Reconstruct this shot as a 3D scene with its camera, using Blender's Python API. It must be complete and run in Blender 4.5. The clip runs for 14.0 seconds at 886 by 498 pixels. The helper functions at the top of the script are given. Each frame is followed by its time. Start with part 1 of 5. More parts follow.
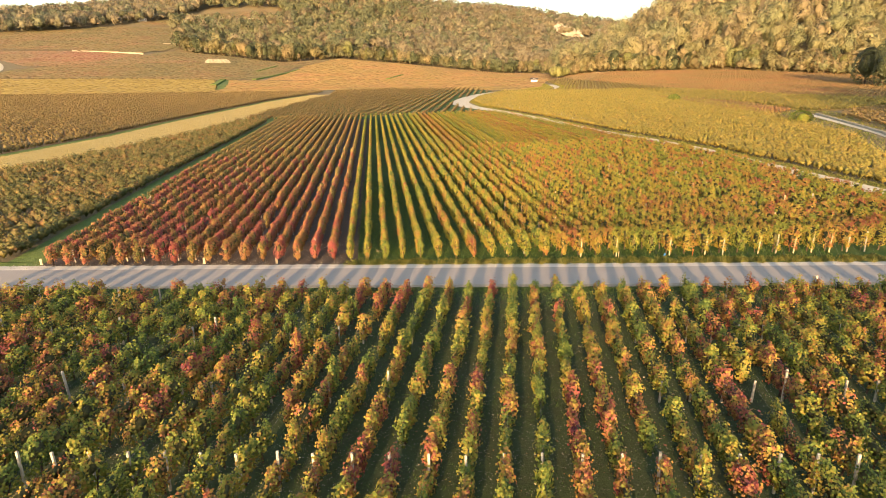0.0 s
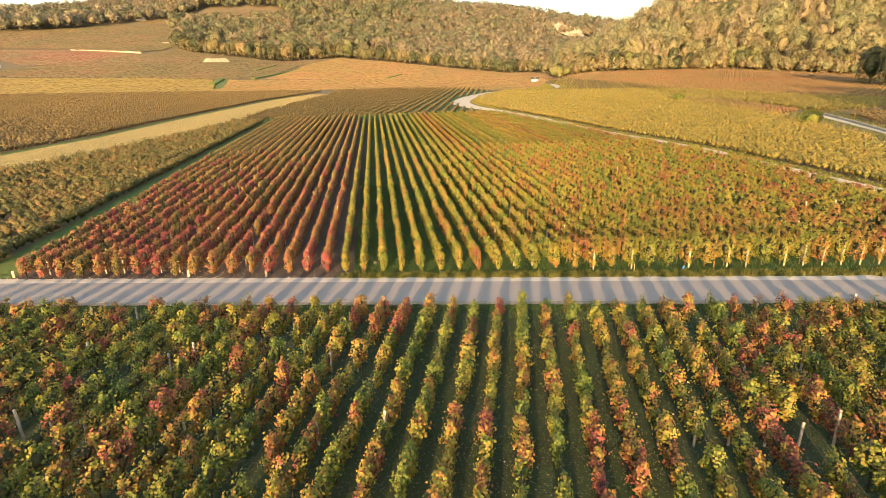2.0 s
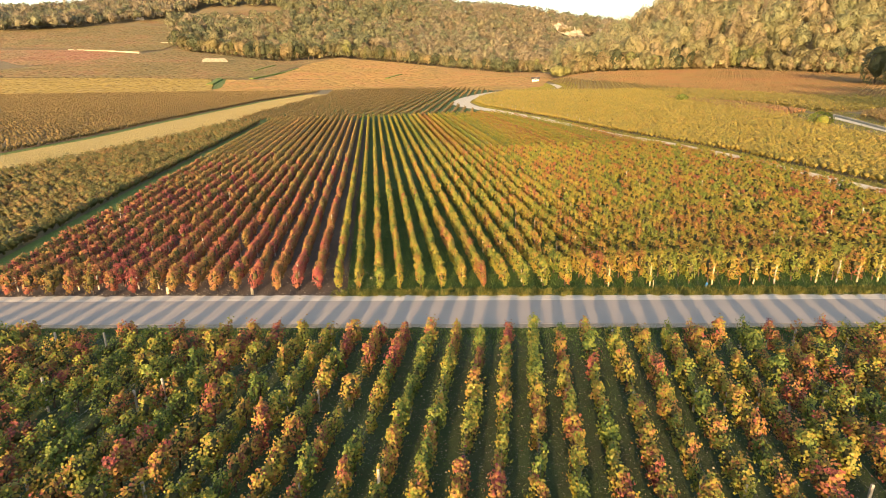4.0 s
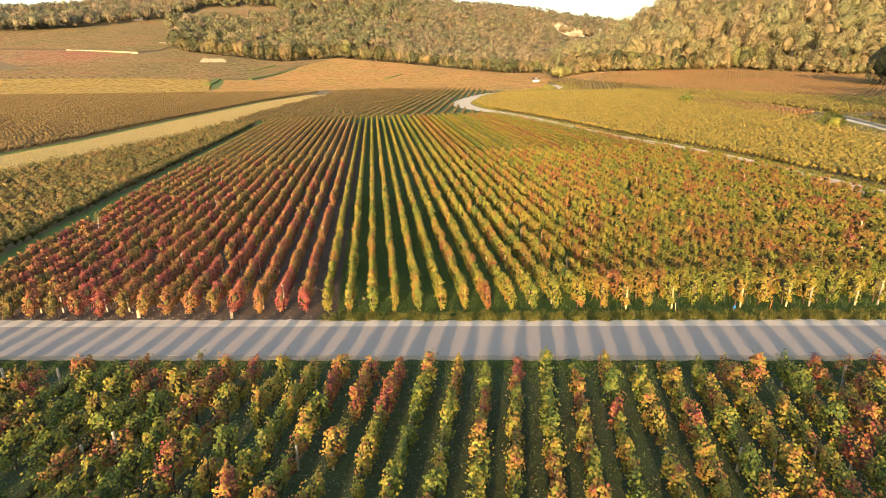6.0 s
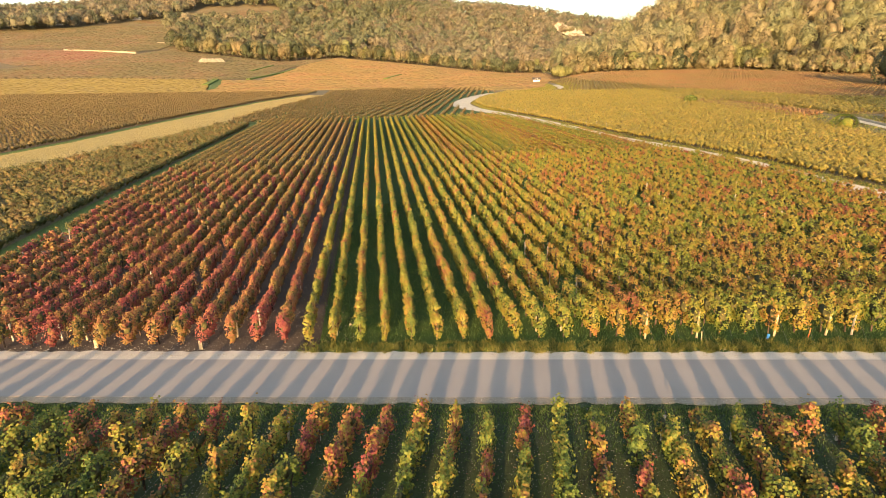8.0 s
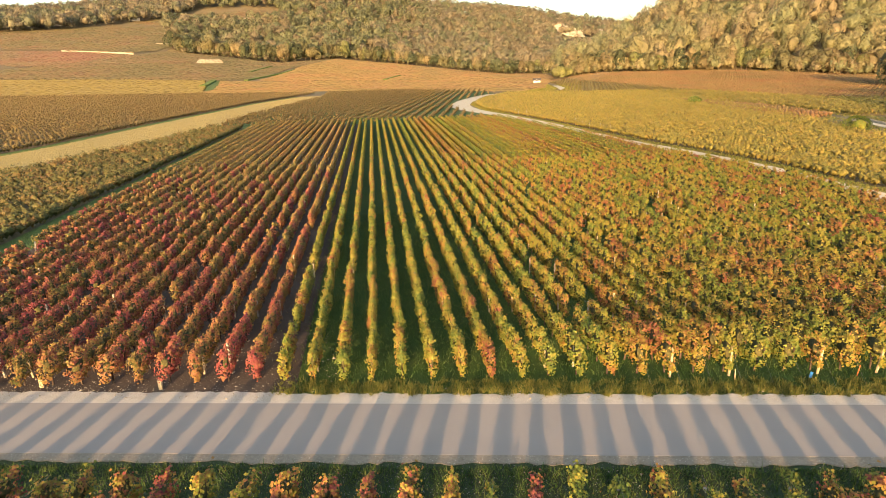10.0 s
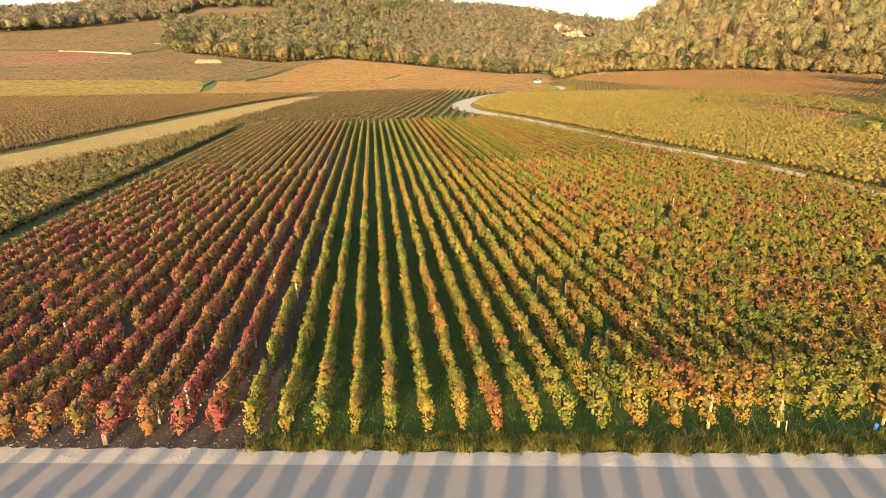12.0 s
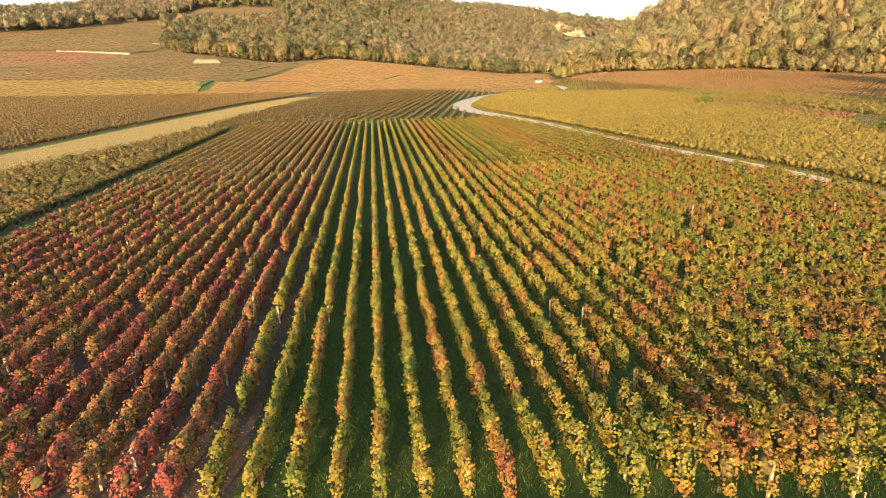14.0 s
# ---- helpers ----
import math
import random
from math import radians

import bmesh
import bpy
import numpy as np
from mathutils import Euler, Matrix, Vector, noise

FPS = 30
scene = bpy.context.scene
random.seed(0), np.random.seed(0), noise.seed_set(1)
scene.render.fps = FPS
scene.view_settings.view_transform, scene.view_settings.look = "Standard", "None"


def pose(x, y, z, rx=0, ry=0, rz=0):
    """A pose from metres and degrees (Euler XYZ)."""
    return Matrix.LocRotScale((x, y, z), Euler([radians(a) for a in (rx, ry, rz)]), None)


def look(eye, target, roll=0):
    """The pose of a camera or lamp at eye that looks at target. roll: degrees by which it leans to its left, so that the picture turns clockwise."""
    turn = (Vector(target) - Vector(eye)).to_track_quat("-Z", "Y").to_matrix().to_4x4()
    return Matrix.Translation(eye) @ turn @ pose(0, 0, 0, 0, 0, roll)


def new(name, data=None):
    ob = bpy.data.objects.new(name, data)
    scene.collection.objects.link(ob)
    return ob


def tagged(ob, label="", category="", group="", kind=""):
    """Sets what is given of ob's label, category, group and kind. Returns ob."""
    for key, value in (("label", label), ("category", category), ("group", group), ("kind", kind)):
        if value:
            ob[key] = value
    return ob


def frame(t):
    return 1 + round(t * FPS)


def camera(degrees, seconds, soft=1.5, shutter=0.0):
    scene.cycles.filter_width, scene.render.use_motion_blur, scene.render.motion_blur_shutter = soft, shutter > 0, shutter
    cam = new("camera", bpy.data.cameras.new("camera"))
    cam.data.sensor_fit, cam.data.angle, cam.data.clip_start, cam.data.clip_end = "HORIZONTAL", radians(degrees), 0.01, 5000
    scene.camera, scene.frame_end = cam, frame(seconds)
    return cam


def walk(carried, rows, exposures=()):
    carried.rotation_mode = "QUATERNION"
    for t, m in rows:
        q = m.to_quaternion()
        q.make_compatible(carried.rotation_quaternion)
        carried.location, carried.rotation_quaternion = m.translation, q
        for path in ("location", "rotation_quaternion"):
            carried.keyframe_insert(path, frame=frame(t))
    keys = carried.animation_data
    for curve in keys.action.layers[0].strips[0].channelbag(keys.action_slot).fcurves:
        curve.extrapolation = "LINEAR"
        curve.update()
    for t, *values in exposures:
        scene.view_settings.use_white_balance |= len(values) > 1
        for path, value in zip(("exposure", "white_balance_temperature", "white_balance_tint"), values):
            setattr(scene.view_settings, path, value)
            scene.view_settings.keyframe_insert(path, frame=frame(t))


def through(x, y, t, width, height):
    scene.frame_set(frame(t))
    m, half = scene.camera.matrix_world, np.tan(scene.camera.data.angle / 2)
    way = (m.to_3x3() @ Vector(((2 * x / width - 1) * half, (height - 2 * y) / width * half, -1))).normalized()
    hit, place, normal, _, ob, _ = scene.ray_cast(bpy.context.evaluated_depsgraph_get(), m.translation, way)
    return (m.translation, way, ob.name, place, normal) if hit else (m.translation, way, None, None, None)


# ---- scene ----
cam = camera(75.9, 14.0, 0.9)
METRES, EYE, TILT, LEAN, TURN = 20.4, 11.0, 0.0, 0.0, -6.4
ROWS = [
    (0.0, 0.0, 0.0, 0.0, -0.36, -18.04, 1.11),
    (0.5, -0.0015, 0.0275, -0.001, -0.37, -18.06, 1.1),
    (1.0, -0.0025, 0.0585, -0.002, -0.37, -18.07, 1.1),
    (1.5, -0.0038, 0.0876, -0.0028, -0.37, -18.09, 1.09),
    (2.0, -0.006, 0.1193, -0.0037, -0.38, -18.09, 1.08),
    (2.5, -0.0081, 0.1496, -0.0045, -0.4, -18.09, 1.07),
    (3.0, -0.0095, 0.1832, -0.0052, -0.41, -18.11, 1.06),
    (5.5, -0.0097, 0.351, -0.0086, -0.42, -18.04, 1.07),
    (6.0, -0.0094, 0.3892, -0.0089, -0.43, -18.05, 1.07),
    (6.5, -0.0086, 0.4249, -0.0099, -0.44, -18.06, 1.08),
    (7.0, -0.0069, 0.4637, -0.0108, -0.45, -18.06, 1.08),
    (7.5, -0.0038, 0.4993, -0.011, -0.45, -18.07, 1.08),
    (8.0, -0.0007, 0.5384, -0.0128, -0.44, -18.06, 1.09),
    (10.5, 0.0105, 0.7257, -0.018, -0.47, -17.97, 1.13),
    (11.0, 0.0126, 0.7657, -0.0198, -0.48, -17.97, 1.13),
    (11.5, 0.0138, 0.803, -0.022, -0.48, -17.96, 1.13),
    (12.0, 0.014, 0.8439, -0.0244, -0.48, -17.95, 1.14),
    (12.5, 0.0145, 0.8808, -0.0265, -0.48, -17.95, 1.15),
    (13.0, 0.0148, 0.9205, -0.0294, -0.47, -17.94, 1.16),
    (13.5, 0.0144, 0.9573, -0.0321, -0.48, -17.94, 1.17),
    (14.0, 0.0145, 0.9983, -0.0342, -0.48, -17.94, 1.18),
]
EXPOSURE = [(0.0, 2.07, 6750, 10), (14.0, 1.97, 6750, 10)]
walk(cam, [(t, pose(0, 0, EYE, TILT, LEAN, TURN) @ pose(METRES * x, METRES * y, METRES * z, 90 + pitch, roll, yaw)) for t, x, y, z, yaw, pitch, roll in ROWS], EXPOSURE)

# ---- light ----
SUN_AZ, SUN_EL = 16.4, 9.0          # the way the light travels over the ground, and its height
world = bpy.data.worlds.new("world")
scene.world = world
world.use_nodes = True
wn = world.node_tree
sky = wn.nodes.new("ShaderNodeTexSky")
sky.sky_type, sky.sun_disc = "NISHITA", False
sky.sun_elevation, sky.sun_rotation = radians(SUN_EL), radians(180 + SUN_AZ)
sky.air_density, sky.dust_density, sky.ozone_density = 1.0, 3.0, 1.0
wn.nodes["Background"].inputs["Strength"].default_value = 0.14
wn.links.new(sky.outputs[0], wn.nodes["Background"].inputs["Color"])
sun_data = bpy.data.lights.new("sun", "SUN")
sun_data.energy, sun_data.angle, sun_data.color = 3.4, radians(0.6), (1.0, 0.62, 0.30)
sun = new("sun", sun_data)
se, sa = radians(SUN_EL), radians(SUN_AZ)
sun.matrix_world = look((-40, -150, 60), (-40 + math.sin(sa) * math.cos(se), -150 + math.cos(sa) * math.cos(se), 60 - math.sin(se)))


# ---- materials ----
def material(name, rough=0.8):
    m = bpy.data.materials.new(name)
    m.use_nodes = True
    b = m.node_tree.nodes["Principled BSDF"]
    b.inputs["Roughness"].default_value = rough
    b.inputs["Specular IOR Level"].default_value = 0.25
    return m, m.node_tree, b


def node(nt, kind, **values):
    n = nt.nodes.new(kind)
    for k, v in values.items():
        n.inputs[k].default_value = v
    return n


def position(nt):
    return nt.nodes.new("ShaderNodeNewGeometry").outputs["Position"]


def noise_of(nt, scale, detail=4.0, rough=0.6, vector=None):
    n = node(nt, "ShaderNodeTexNoise", Scale=scale, Detail=detail, Roughness=rough)
    nt.links.new(vector or position(nt), n.inputs["Vector"])
    return n.outputs["Fac"]


def calc(nt, op, a, b):
    n = nt.nodes.new("ShaderNodeMath")
    n.operation = op
    for i, v in enumerate((a, b)):
        if isinstance(v, (int, float)):
            n.inputs[i].default_value = v
        else:
            nt.links.new(v, n.inputs[i])
    return n.outputs[0]


def ramp(nt, fac, stops):
    r = nt.nodes.new("ShaderNodeValToRGB")
    e = r.color_ramp.elements
    while len(e) < len(stops):
        e.new(0.5)
    for el, (p, c) in zip(e, stops):
        el.position, el.color = p, (*c, 1)
    nt.links.new(fac, r.inputs["Fac"])
    return r.outputs["Color"]


def blend(nt, fac, a, b):
    m = nt.nodes.new("ShaderNodeMix")
    m.data_type = "RGBA"
    for sock, v in ((m.inputs[0], fac), (m.inputs[6], a), (m.inputs[7], b)):
        if isinstance(v, (int, float)):
            sock.default_value = v
        elif isinstance(v, tuple):
            sock.default_value = (*v, 1)
        else:
            nt.links.new(v, sock)
    return m.outputs[2]


def bump(nt, b, height, strength, distance):
    n = node(nt, "ShaderNodeBump", Strength=strength, Distance=distance)
    nt.links.new(height, n.inputs["Height"])
    nt.links.new(n.outputs[0], b.inputs["Normal"])


GREEN, LEAF, LIME, YELLOW, AMBER, RUST, RED, WINE = (
    (0.036, 0.064, 0.020), (0.078, 0.120, 0.026), (0.158, 0.188, 0.034), (0.268, 0.238, 0.040),
    (0.290, 0.168, 0.044), (0.245, 0.105, 0.050), (0.255, 0.066, 0.056), (0.140, 0.044, 0.048))
VINE_STOPS = [(0.0, GREEN), (0.22, LEAF), (0.40, LIME), (0.55, YELLOW), (0.68, AMBER), (0.79, RUST), (0.90, RED), (1.0, WINE)]
RED_STOPS = [(0.0, GREEN), (0.25, (0.075, 0.085, 0.025)), (0.42, (0.22, 0.155, 0.042)), (0.58, (0.27, 0.125, 0.050)), (0.74, (0.235, 0.080, 0.054)), (0.88, (0.27, 0.062, 0.060)), (1.0, WINE)]
OLIVE_STOPS = [(0.0, GREEN), (0.35, (0.094, 0.104, 0.034)), (0.55, (0.198, 0.167, 0.047)), (0.75, (0.286, 0.181, 0.061)), (0.92, (0.319, 0.130, 0.066)), (1.0, RED)]


def leaf_material(name, stops, bias, patch, plant, leaf, scale, through=0.35, grain=0.0, grain_scale=1.0):
    """Leaves: colour by drifts over the ground, by plant and by leaf, partly lit from behind."""
    m, nt, b = material(name, 0.55)
    isl = nt.nodes.new("ShaderNodeNewGeometry").outputs["Random Per Island"]
    obj = nt.nodes.new("ShaderNodeObjectInfo").outputs["Random"]
    v = calc(nt, "ADD", bias, calc(nt, "MULTIPLY", calc(nt, "SUBTRACT", noise_of(nt, scale, 3.0, 0.65), 0.5), patch))
    v = calc(nt, "ADD", v, calc(nt, "MULTIPLY", calc(nt, "SUBTRACT", obj, 0.5), plant))
    v = calc(nt, "ADD", v, calc(nt, "MULTIPLY", calc(nt, "SUBTRACT", isl, 0.5), leaf))
    if grain:
        v = calc(nt, "ADD", v, calc(nt, "MULTIPLY", calc(nt, "SUBTRACT", noise_of(nt, grain_scale, 2.0, 0.6), 0.5), grain))
    col = ramp(nt, v, stops)
    nt.links.new(col, b.inputs["Base Color"])
    t = nt.nodes.new("ShaderNodeBsdfTranslucent")
    nt.links.new(col, t.inputs["Color"])
    mix = nt.nodes.new("ShaderNodeMixShader")
    mix.inputs[0].default_value = through
    nt.links.new(b.outputs[0], mix.inputs[1])
    nt.links.new(t.outputs[0], mix.inputs[2])
    nt.links.new(mix.outputs[0], nt.nodes["Material Output"].inputs["Surface"])
    return m


def earth_material(name, a, c, fine=6.0, patch=0.35, stones=0.0, stone=(0.45, 0.4, 0.33), relief=0.4):
    m, nt, b = material(name, 0.95)
    col = blend(nt, ramp(nt, noise_of(nt, patch, 5.0, 0.65), [(0.35, (0, 0, 0)), (0.65, (1, 1, 1))]), a, c)
    grain = noise_of(nt, fine, 6.0, 0.7)
    col = blend(nt, 0.6, col, blend(nt, grain, (0.0, 0.0, 0.0), tuple(min(1, 1.6 * (p + q) / 2) for p, q in zip(a, c))))
    if stones:
        vor = node(nt, "ShaderNodeTexVoronoi", Scale=17.0)
        nt.links.new(position(nt), vor.inputs["Vector"])
        sep = nt.nodes.new("ShaderNodeSeparateColor")
        nt.links.new(vor.outputs["Color"], sep.inputs[0])
        mask = calc(nt, "MULTIPLY", calc(nt, "LESS_THAN", vor.outputs["Distance"], 0.28), calc(nt, "LESS_THAN", sep.outputs[0], stones))
        col = blend(nt, mask, col, stone)
    nt.links.new(col, b.inputs["Base Color"])
    bump(nt, b, grain, relief, 0.08 if fine > 3 else 0.6)
    return m


M_GROUND = earth_material("grass_and_soil", (0.044, 0.078, 0.024), (0.052, 0.056, 0.030), 11.0, 0.8, 0.26, (0.22, 0.20, 0.155))
M_FAR_GROUND = earth_material("far_fields", (0.155, 0.135, 0.07), (0.19, 0.14, 0.078), 0.6, 0.03)
M_INTERROW = earth_material("inter_row_grass", (0.046, 0.108, 0.018), (0.068, 0.096, 0.026), 12.0, 0.8)
M_SOIL = earth_material("ploughed_soil", (0.075, 0.054, 0.042), (0.105, 0.078, 0.058), 9.0, 0.6, 0.06, (0.28, 0.24, 0.19))
M_GRAVEL = earth_material("gravel", (0.62, 0.57, 0.49), (0.42, 0.375, 0.31), 25.0, 1.2, 0.3, (0.55, 0.5, 0.42))
M_CHALK = earth_material("chalk_track", (0.62, 0.56, 0.44), (0.46, 0.41, 0.30), 6.0, 0.6)
M_STRAW = earth_material("dry_grass", (0.42, 0.35, 0.15), (0.34, 0.29, 0.115), 2.5, 0.12)
M_MEADOW = earth_material("meadow", (0.085, 0.145, 0.028), (0.15, 0.18, 0.04), 3.0, 0.15)
M_STONE = earth_material("pale_limestone", (0.42, 0.37, 0.28), (0.30, 0.26, 0.19), 0.8, 0.15)
# plot colours with blue raised, so distance haze is part of the paint
M_BROWN_PLOT = earth_material("brown_plot", (0.17, 0.12, 0.052), (0.23, 0.14, 0.065), 1.2, 0.06)
M_YELLOW_PLOT = earth_material("yellow_plot", (0.30, 0.22, 0.058), (0.26, 0.17, 0.058), 1.2, 0.06)
M_RED_PLOT = earth_material("red_plot", (0.25, 0.115, 0.083), (0.17, 0.125, 0.07), 1.2, 0.02)
M_OCHRE_PLOT = earth_material("ochre_plot", (0.27, 0.21, 0.078), (0.30, 0.165, 0.091), 1.2, 0.05)
M_EAST = earth_material("dry_meadow", (0.25, 0.22, 0.072), (0.32, 0.25, 0.085), 1.2, 0.08)
M_OLIVE_PLOT = earth_material("olive_plot", (0.11, 0.10, 0.046), (0.16, 0.115, 0.058), 1.2, 0.05)

M_ASPHALT, nt, b = material("worn_asphalt", 0.9)
col = blend(nt, noise_of(nt, 0.5, 5.0), (0.285, 0.255, 0.23), (0.35, 0.31, 0.275))
col = blend(nt, calc(nt, "MULTIPLY", noise_of(nt, 60.0, 2.0), 0.5), col, (0.20, 0.18, 0.155))
nt.links.new(col, b.inputs["Base Color"])
bump(nt, b, noise_of(nt, 80.0, 2.0), 0.3, 0.01)

M_POST, nt, b = material("weathered_wood", 0.85)
nt.links.new(ramp(nt, noise_of(nt, 9.0, 6.0), [(0.3, (0.24, 0.21, 0.17)), (0.7, (0.46, 0.42, 0.35))]), b.inputs["Base Color"])
M_NEWPOST, nt, b = material("pale_wood", 0.8)
nt.links.new(ramp(nt, noise_of(nt, 9.0, 6.0), [(0.3, (0.36, 0.28, 0.17)), (0.7, (0.52, 0.42, 0.27))]), b.inputs["Base Color"])
M_BARK, nt, b = material("dark_bark", 0.95)
nt.links.new(ramp(nt, noise_of(nt, 12.0, 6.0), [(0.3, (0.045, 0.03, 0.022)), (0.7, (0.12, 0.085, 0.06))]), b.inputs["Base Color"])
M_WIRE, nt, b = material("galvanised_wire", 0.4)
b.inputs["Base Color"].default_value, b.inputs["Metallic"].default_value = (0.22, 0.21, 0.20, 1), 0.6
M_ROOF = earth_material("dark_roof", (0.07, 0.065, 0.065), (0.10, 0.09, 0.085), 2.0, 0.3)
M_RENDER = earth_material("white_render", (0.80, 0.78, 0.74), (0.72, 0.70, 0.66), 2.0, 0.3, relief=0.05)
M_PANE, nt, b = material("window_glass", 0.1)
b.inputs["Base Color"].default_value = (0.03, 0.035, 0.04, 1)

# dark vine core: canes, with the shade between inner leaves put into its colour
M_CANE_SHADE, nt, b = material("canes_and_inner_shade", 0.95)
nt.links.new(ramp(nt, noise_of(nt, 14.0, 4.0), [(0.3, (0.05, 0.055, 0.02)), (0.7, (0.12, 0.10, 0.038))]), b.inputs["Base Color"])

L_NEAR = leaf_material("vine_leaves_mixed", VINE_STOPS, 0.555, 0.85, 0.44, 0.25, 0.5, 0.35, 0.8, 3.0)
L_GOLD = leaf_material("vine_leaves_gold", VINE_STOPS, 0.53, 0.75, 0.3, 0.14, 0.7, 0.4, 0.8, 4.0)
L_RED = leaf_material("vine_leaves_red", RED_STOPS, 0.60, 1.0, 0.40, 0.18, 0.6, 0.3, 0.8, 4.0)
L_RIGHT = leaf_material("vine_leaves_amber", VINE_STOPS, 0.575, 0.5, 0.32, 0.14, 0.5, 0.45, 0.5, 4.0)
L_BRONZE = leaf_material("vine_leaves_bronze", OLIVE_STOPS, 0.66, 0.6, 0.1, 0.3, 0.5)
L_OLIVE = leaf_material("vine_leaves_olive", [(0.0, GREEN), (0.35, (0.080, 0.092, 0.032)), (0.55, (0.145, 0.128, 0.042)), (0.75, (0.215, 0.135, 0.052)), (1.0, (0.23, 0.095, 0.055))], 0.56, 1.0, 0.0, 0.12, 0.5, 0.35, 0.7, 1.5)
L_BROWN = leaf_material("vine_leaves_brown", [(0, (0.08, 0.09, 0.038)), (0.4, (0.175, 0.142, 0.052)), (0.7, (0.24, 0.165, 0.063)), (1, (0.25, 0.125, 0.062))], 0.6, 0.6, 0.0, 0.12, 0.3, 0.35, 0.5, 1.2)
L_YELLOW = leaf_material("vine_leaves_yellow", [(0, (0.085, 0.10, 0.03)), (0.35, (0.21, 0.195, 0.048)), (0.6, (0.31, 0.24, 0.058)), (0.8, (0.32, 0.185, 0.06)), (1, (0.28, 0.115, 0.058))], 0.49, 0.9, 0.0, 0.1, 0.4, 0.35, 0.6, 1.3)
L_GOLDEN = leaf_material("vine_leaves_golden", [(0, (0.13, 0.12, 0.05)), (0.5, (0.19, 0.155, 0.055)), (1, (0.20, 0.135, 0.06))], 0.5, 0.25, 0.0, 0.0, 0.06, 0.35, 0.4, 0.6)
L_TREE = leaf_material("olive_tree_leaves", [(0, (0.11, 0.115, 0.06)), (0.5, (0.195, 0.18, 0.09)), (1, (0.28, 0.235, 0.115))], 0.5, 0.3, 0.4, 0.08, 0.2, 0.4, 0.3, 0.5)
L_GRASS = leaf_material("grass_blades", [(0, (0.03, 0.058, 0.012)), (0.35, (0.085, 0.115, 0.022)), (0.65, (0.225, 0.215, 0.044)), (1, (0.40, 0.34, 0.10))], 0.54, 0.8, 0.0, 0.6, 1.6, 0.4)


# ---- the lie of the land ----
AZ = (-180, -60, -40, -29, -20, -13, -8, -3, 2.5, 7.7, 13, 19, 24, 50, 180)
Z_FOOT = (0, 10, 25, 26, 29, 23, 17, 19, 13, 6, 0, 0, 0, 0, 0)
Z_MID = (0, 30, 58, 58, 63, 64, 64, 62, 54, 45, 36, 26, 20, 0, 0)
Z_TOP = (0, 46, 76, 82, 102, 119, 122, 118, 109, 100, 91, 72, 56, 0, 0)
AZ_R = (-180, 15, 17, 18.3, 21.3, 24.6, 26.8, 31.9, 35.0, 39.5, 43.6, 60, 90, 120, 180)
FOOT_R = (460, 460, 430, 402, 386, 380, 390, 395, 385, 375, 385, 450, 520, 520, 520)
APRON = (0, 0, 0, 1.5, 4, 4, 4, 4, 3, 1.5, 0, 0, 0, 0, 0)
RISE_R = (0, 0, 0, 2, 14, 30, 47, 66, 76, 78, 78, 66, 0, 0, 0)


def ease(t):
    t = np.clip(t, 0, 1)
    return t * t * (3 - 2 * t)


def land(x, y):
    """Height of the ground: a flat valley floor, a long slope behind it and a steep wooded hill to one side."""
    x, y = np.asarray(x, float), np.asarray(y, float)
    d, az = np.hypot(x, y), np.degrees(np.arctan2(x, y))
    zf, zm, zt = np.interp(az, AZ, Z_FOOT), np.interp(az, AZ, Z_MID), np.interp(az, AZ, Z_TOP)
    back = zf * ease((d - 330) / 320 / 1.25) * 1.14 * (d < 650) + (d >= 650) * (zf + (zm - zf) * np.clip((d - 650) / 200, 0, 1) + (zt - zm) * np.sin(np.clip((d - 850) / 270, 0, 1) * np.pi / 2))
    fr, hr = np.interp(az, AZ_R, FOOT_R), np.interp(az, AZ_R, RISE_R)
    t = np.clip((d - fr) / 230, 0, 1)
    right = np.interp(az, AZ_R, APRON) * ease((d - fr + 160) / 160) + hr * np.sin(t * np.pi / 2)
    return np.maximum(back, right)


def foot_right(az):
    return np.interp(az, AZ_R, FOOT_R)


# ---- building helpers ----
def mesh_of(name, co, faces, mat, loops=3, smooth=False, normals=None):
    me = bpy.data.meshes.new(name)
    co, faces = np.asarray(co, np.float32), np.asarray(faces, np.int32)
    me.vertices.add(len(co))
    me.vertices.foreach_set("co", co.ravel())
    me.loops.add(faces.size)
    me.loops.foreach_set("vertex_index", faces.ravel())
    me.polygons.add(len(faces))
    me.polygons.foreach_set("loop_start", np.arange(0, faces.size, loops, dtype=np.int32))
    me.polygons.foreach_set("use_smooth", np.full(len(faces), smooth))
    me.update(calc_edges=True)
    for m in (mat if isinstance(mat, (list, tuple)) else [mat]):
        me.materials.append(m)
    if normals is not None:
        me.polygons.foreach_set("use_smooth", np.full(len(faces), True))
        me.normals_split_custom_set_from_vertices(normals / (np.linalg.norm(normals, axis=1, keepdims=True) + 1e-9))
    return me


def bm_mesh(name, bm, mat):
    me = bpy.data.meshes.new(name)
    bm.to_mesh(me)
    bm.free()
    me.materials.append(mat)
    return me


def part(name, data, parent, label="", at=None):
    ob = new(name, data)
    ob.parent = parent
    if at is not None:
        ob.matrix_basis = at
    return tagged(ob, label)


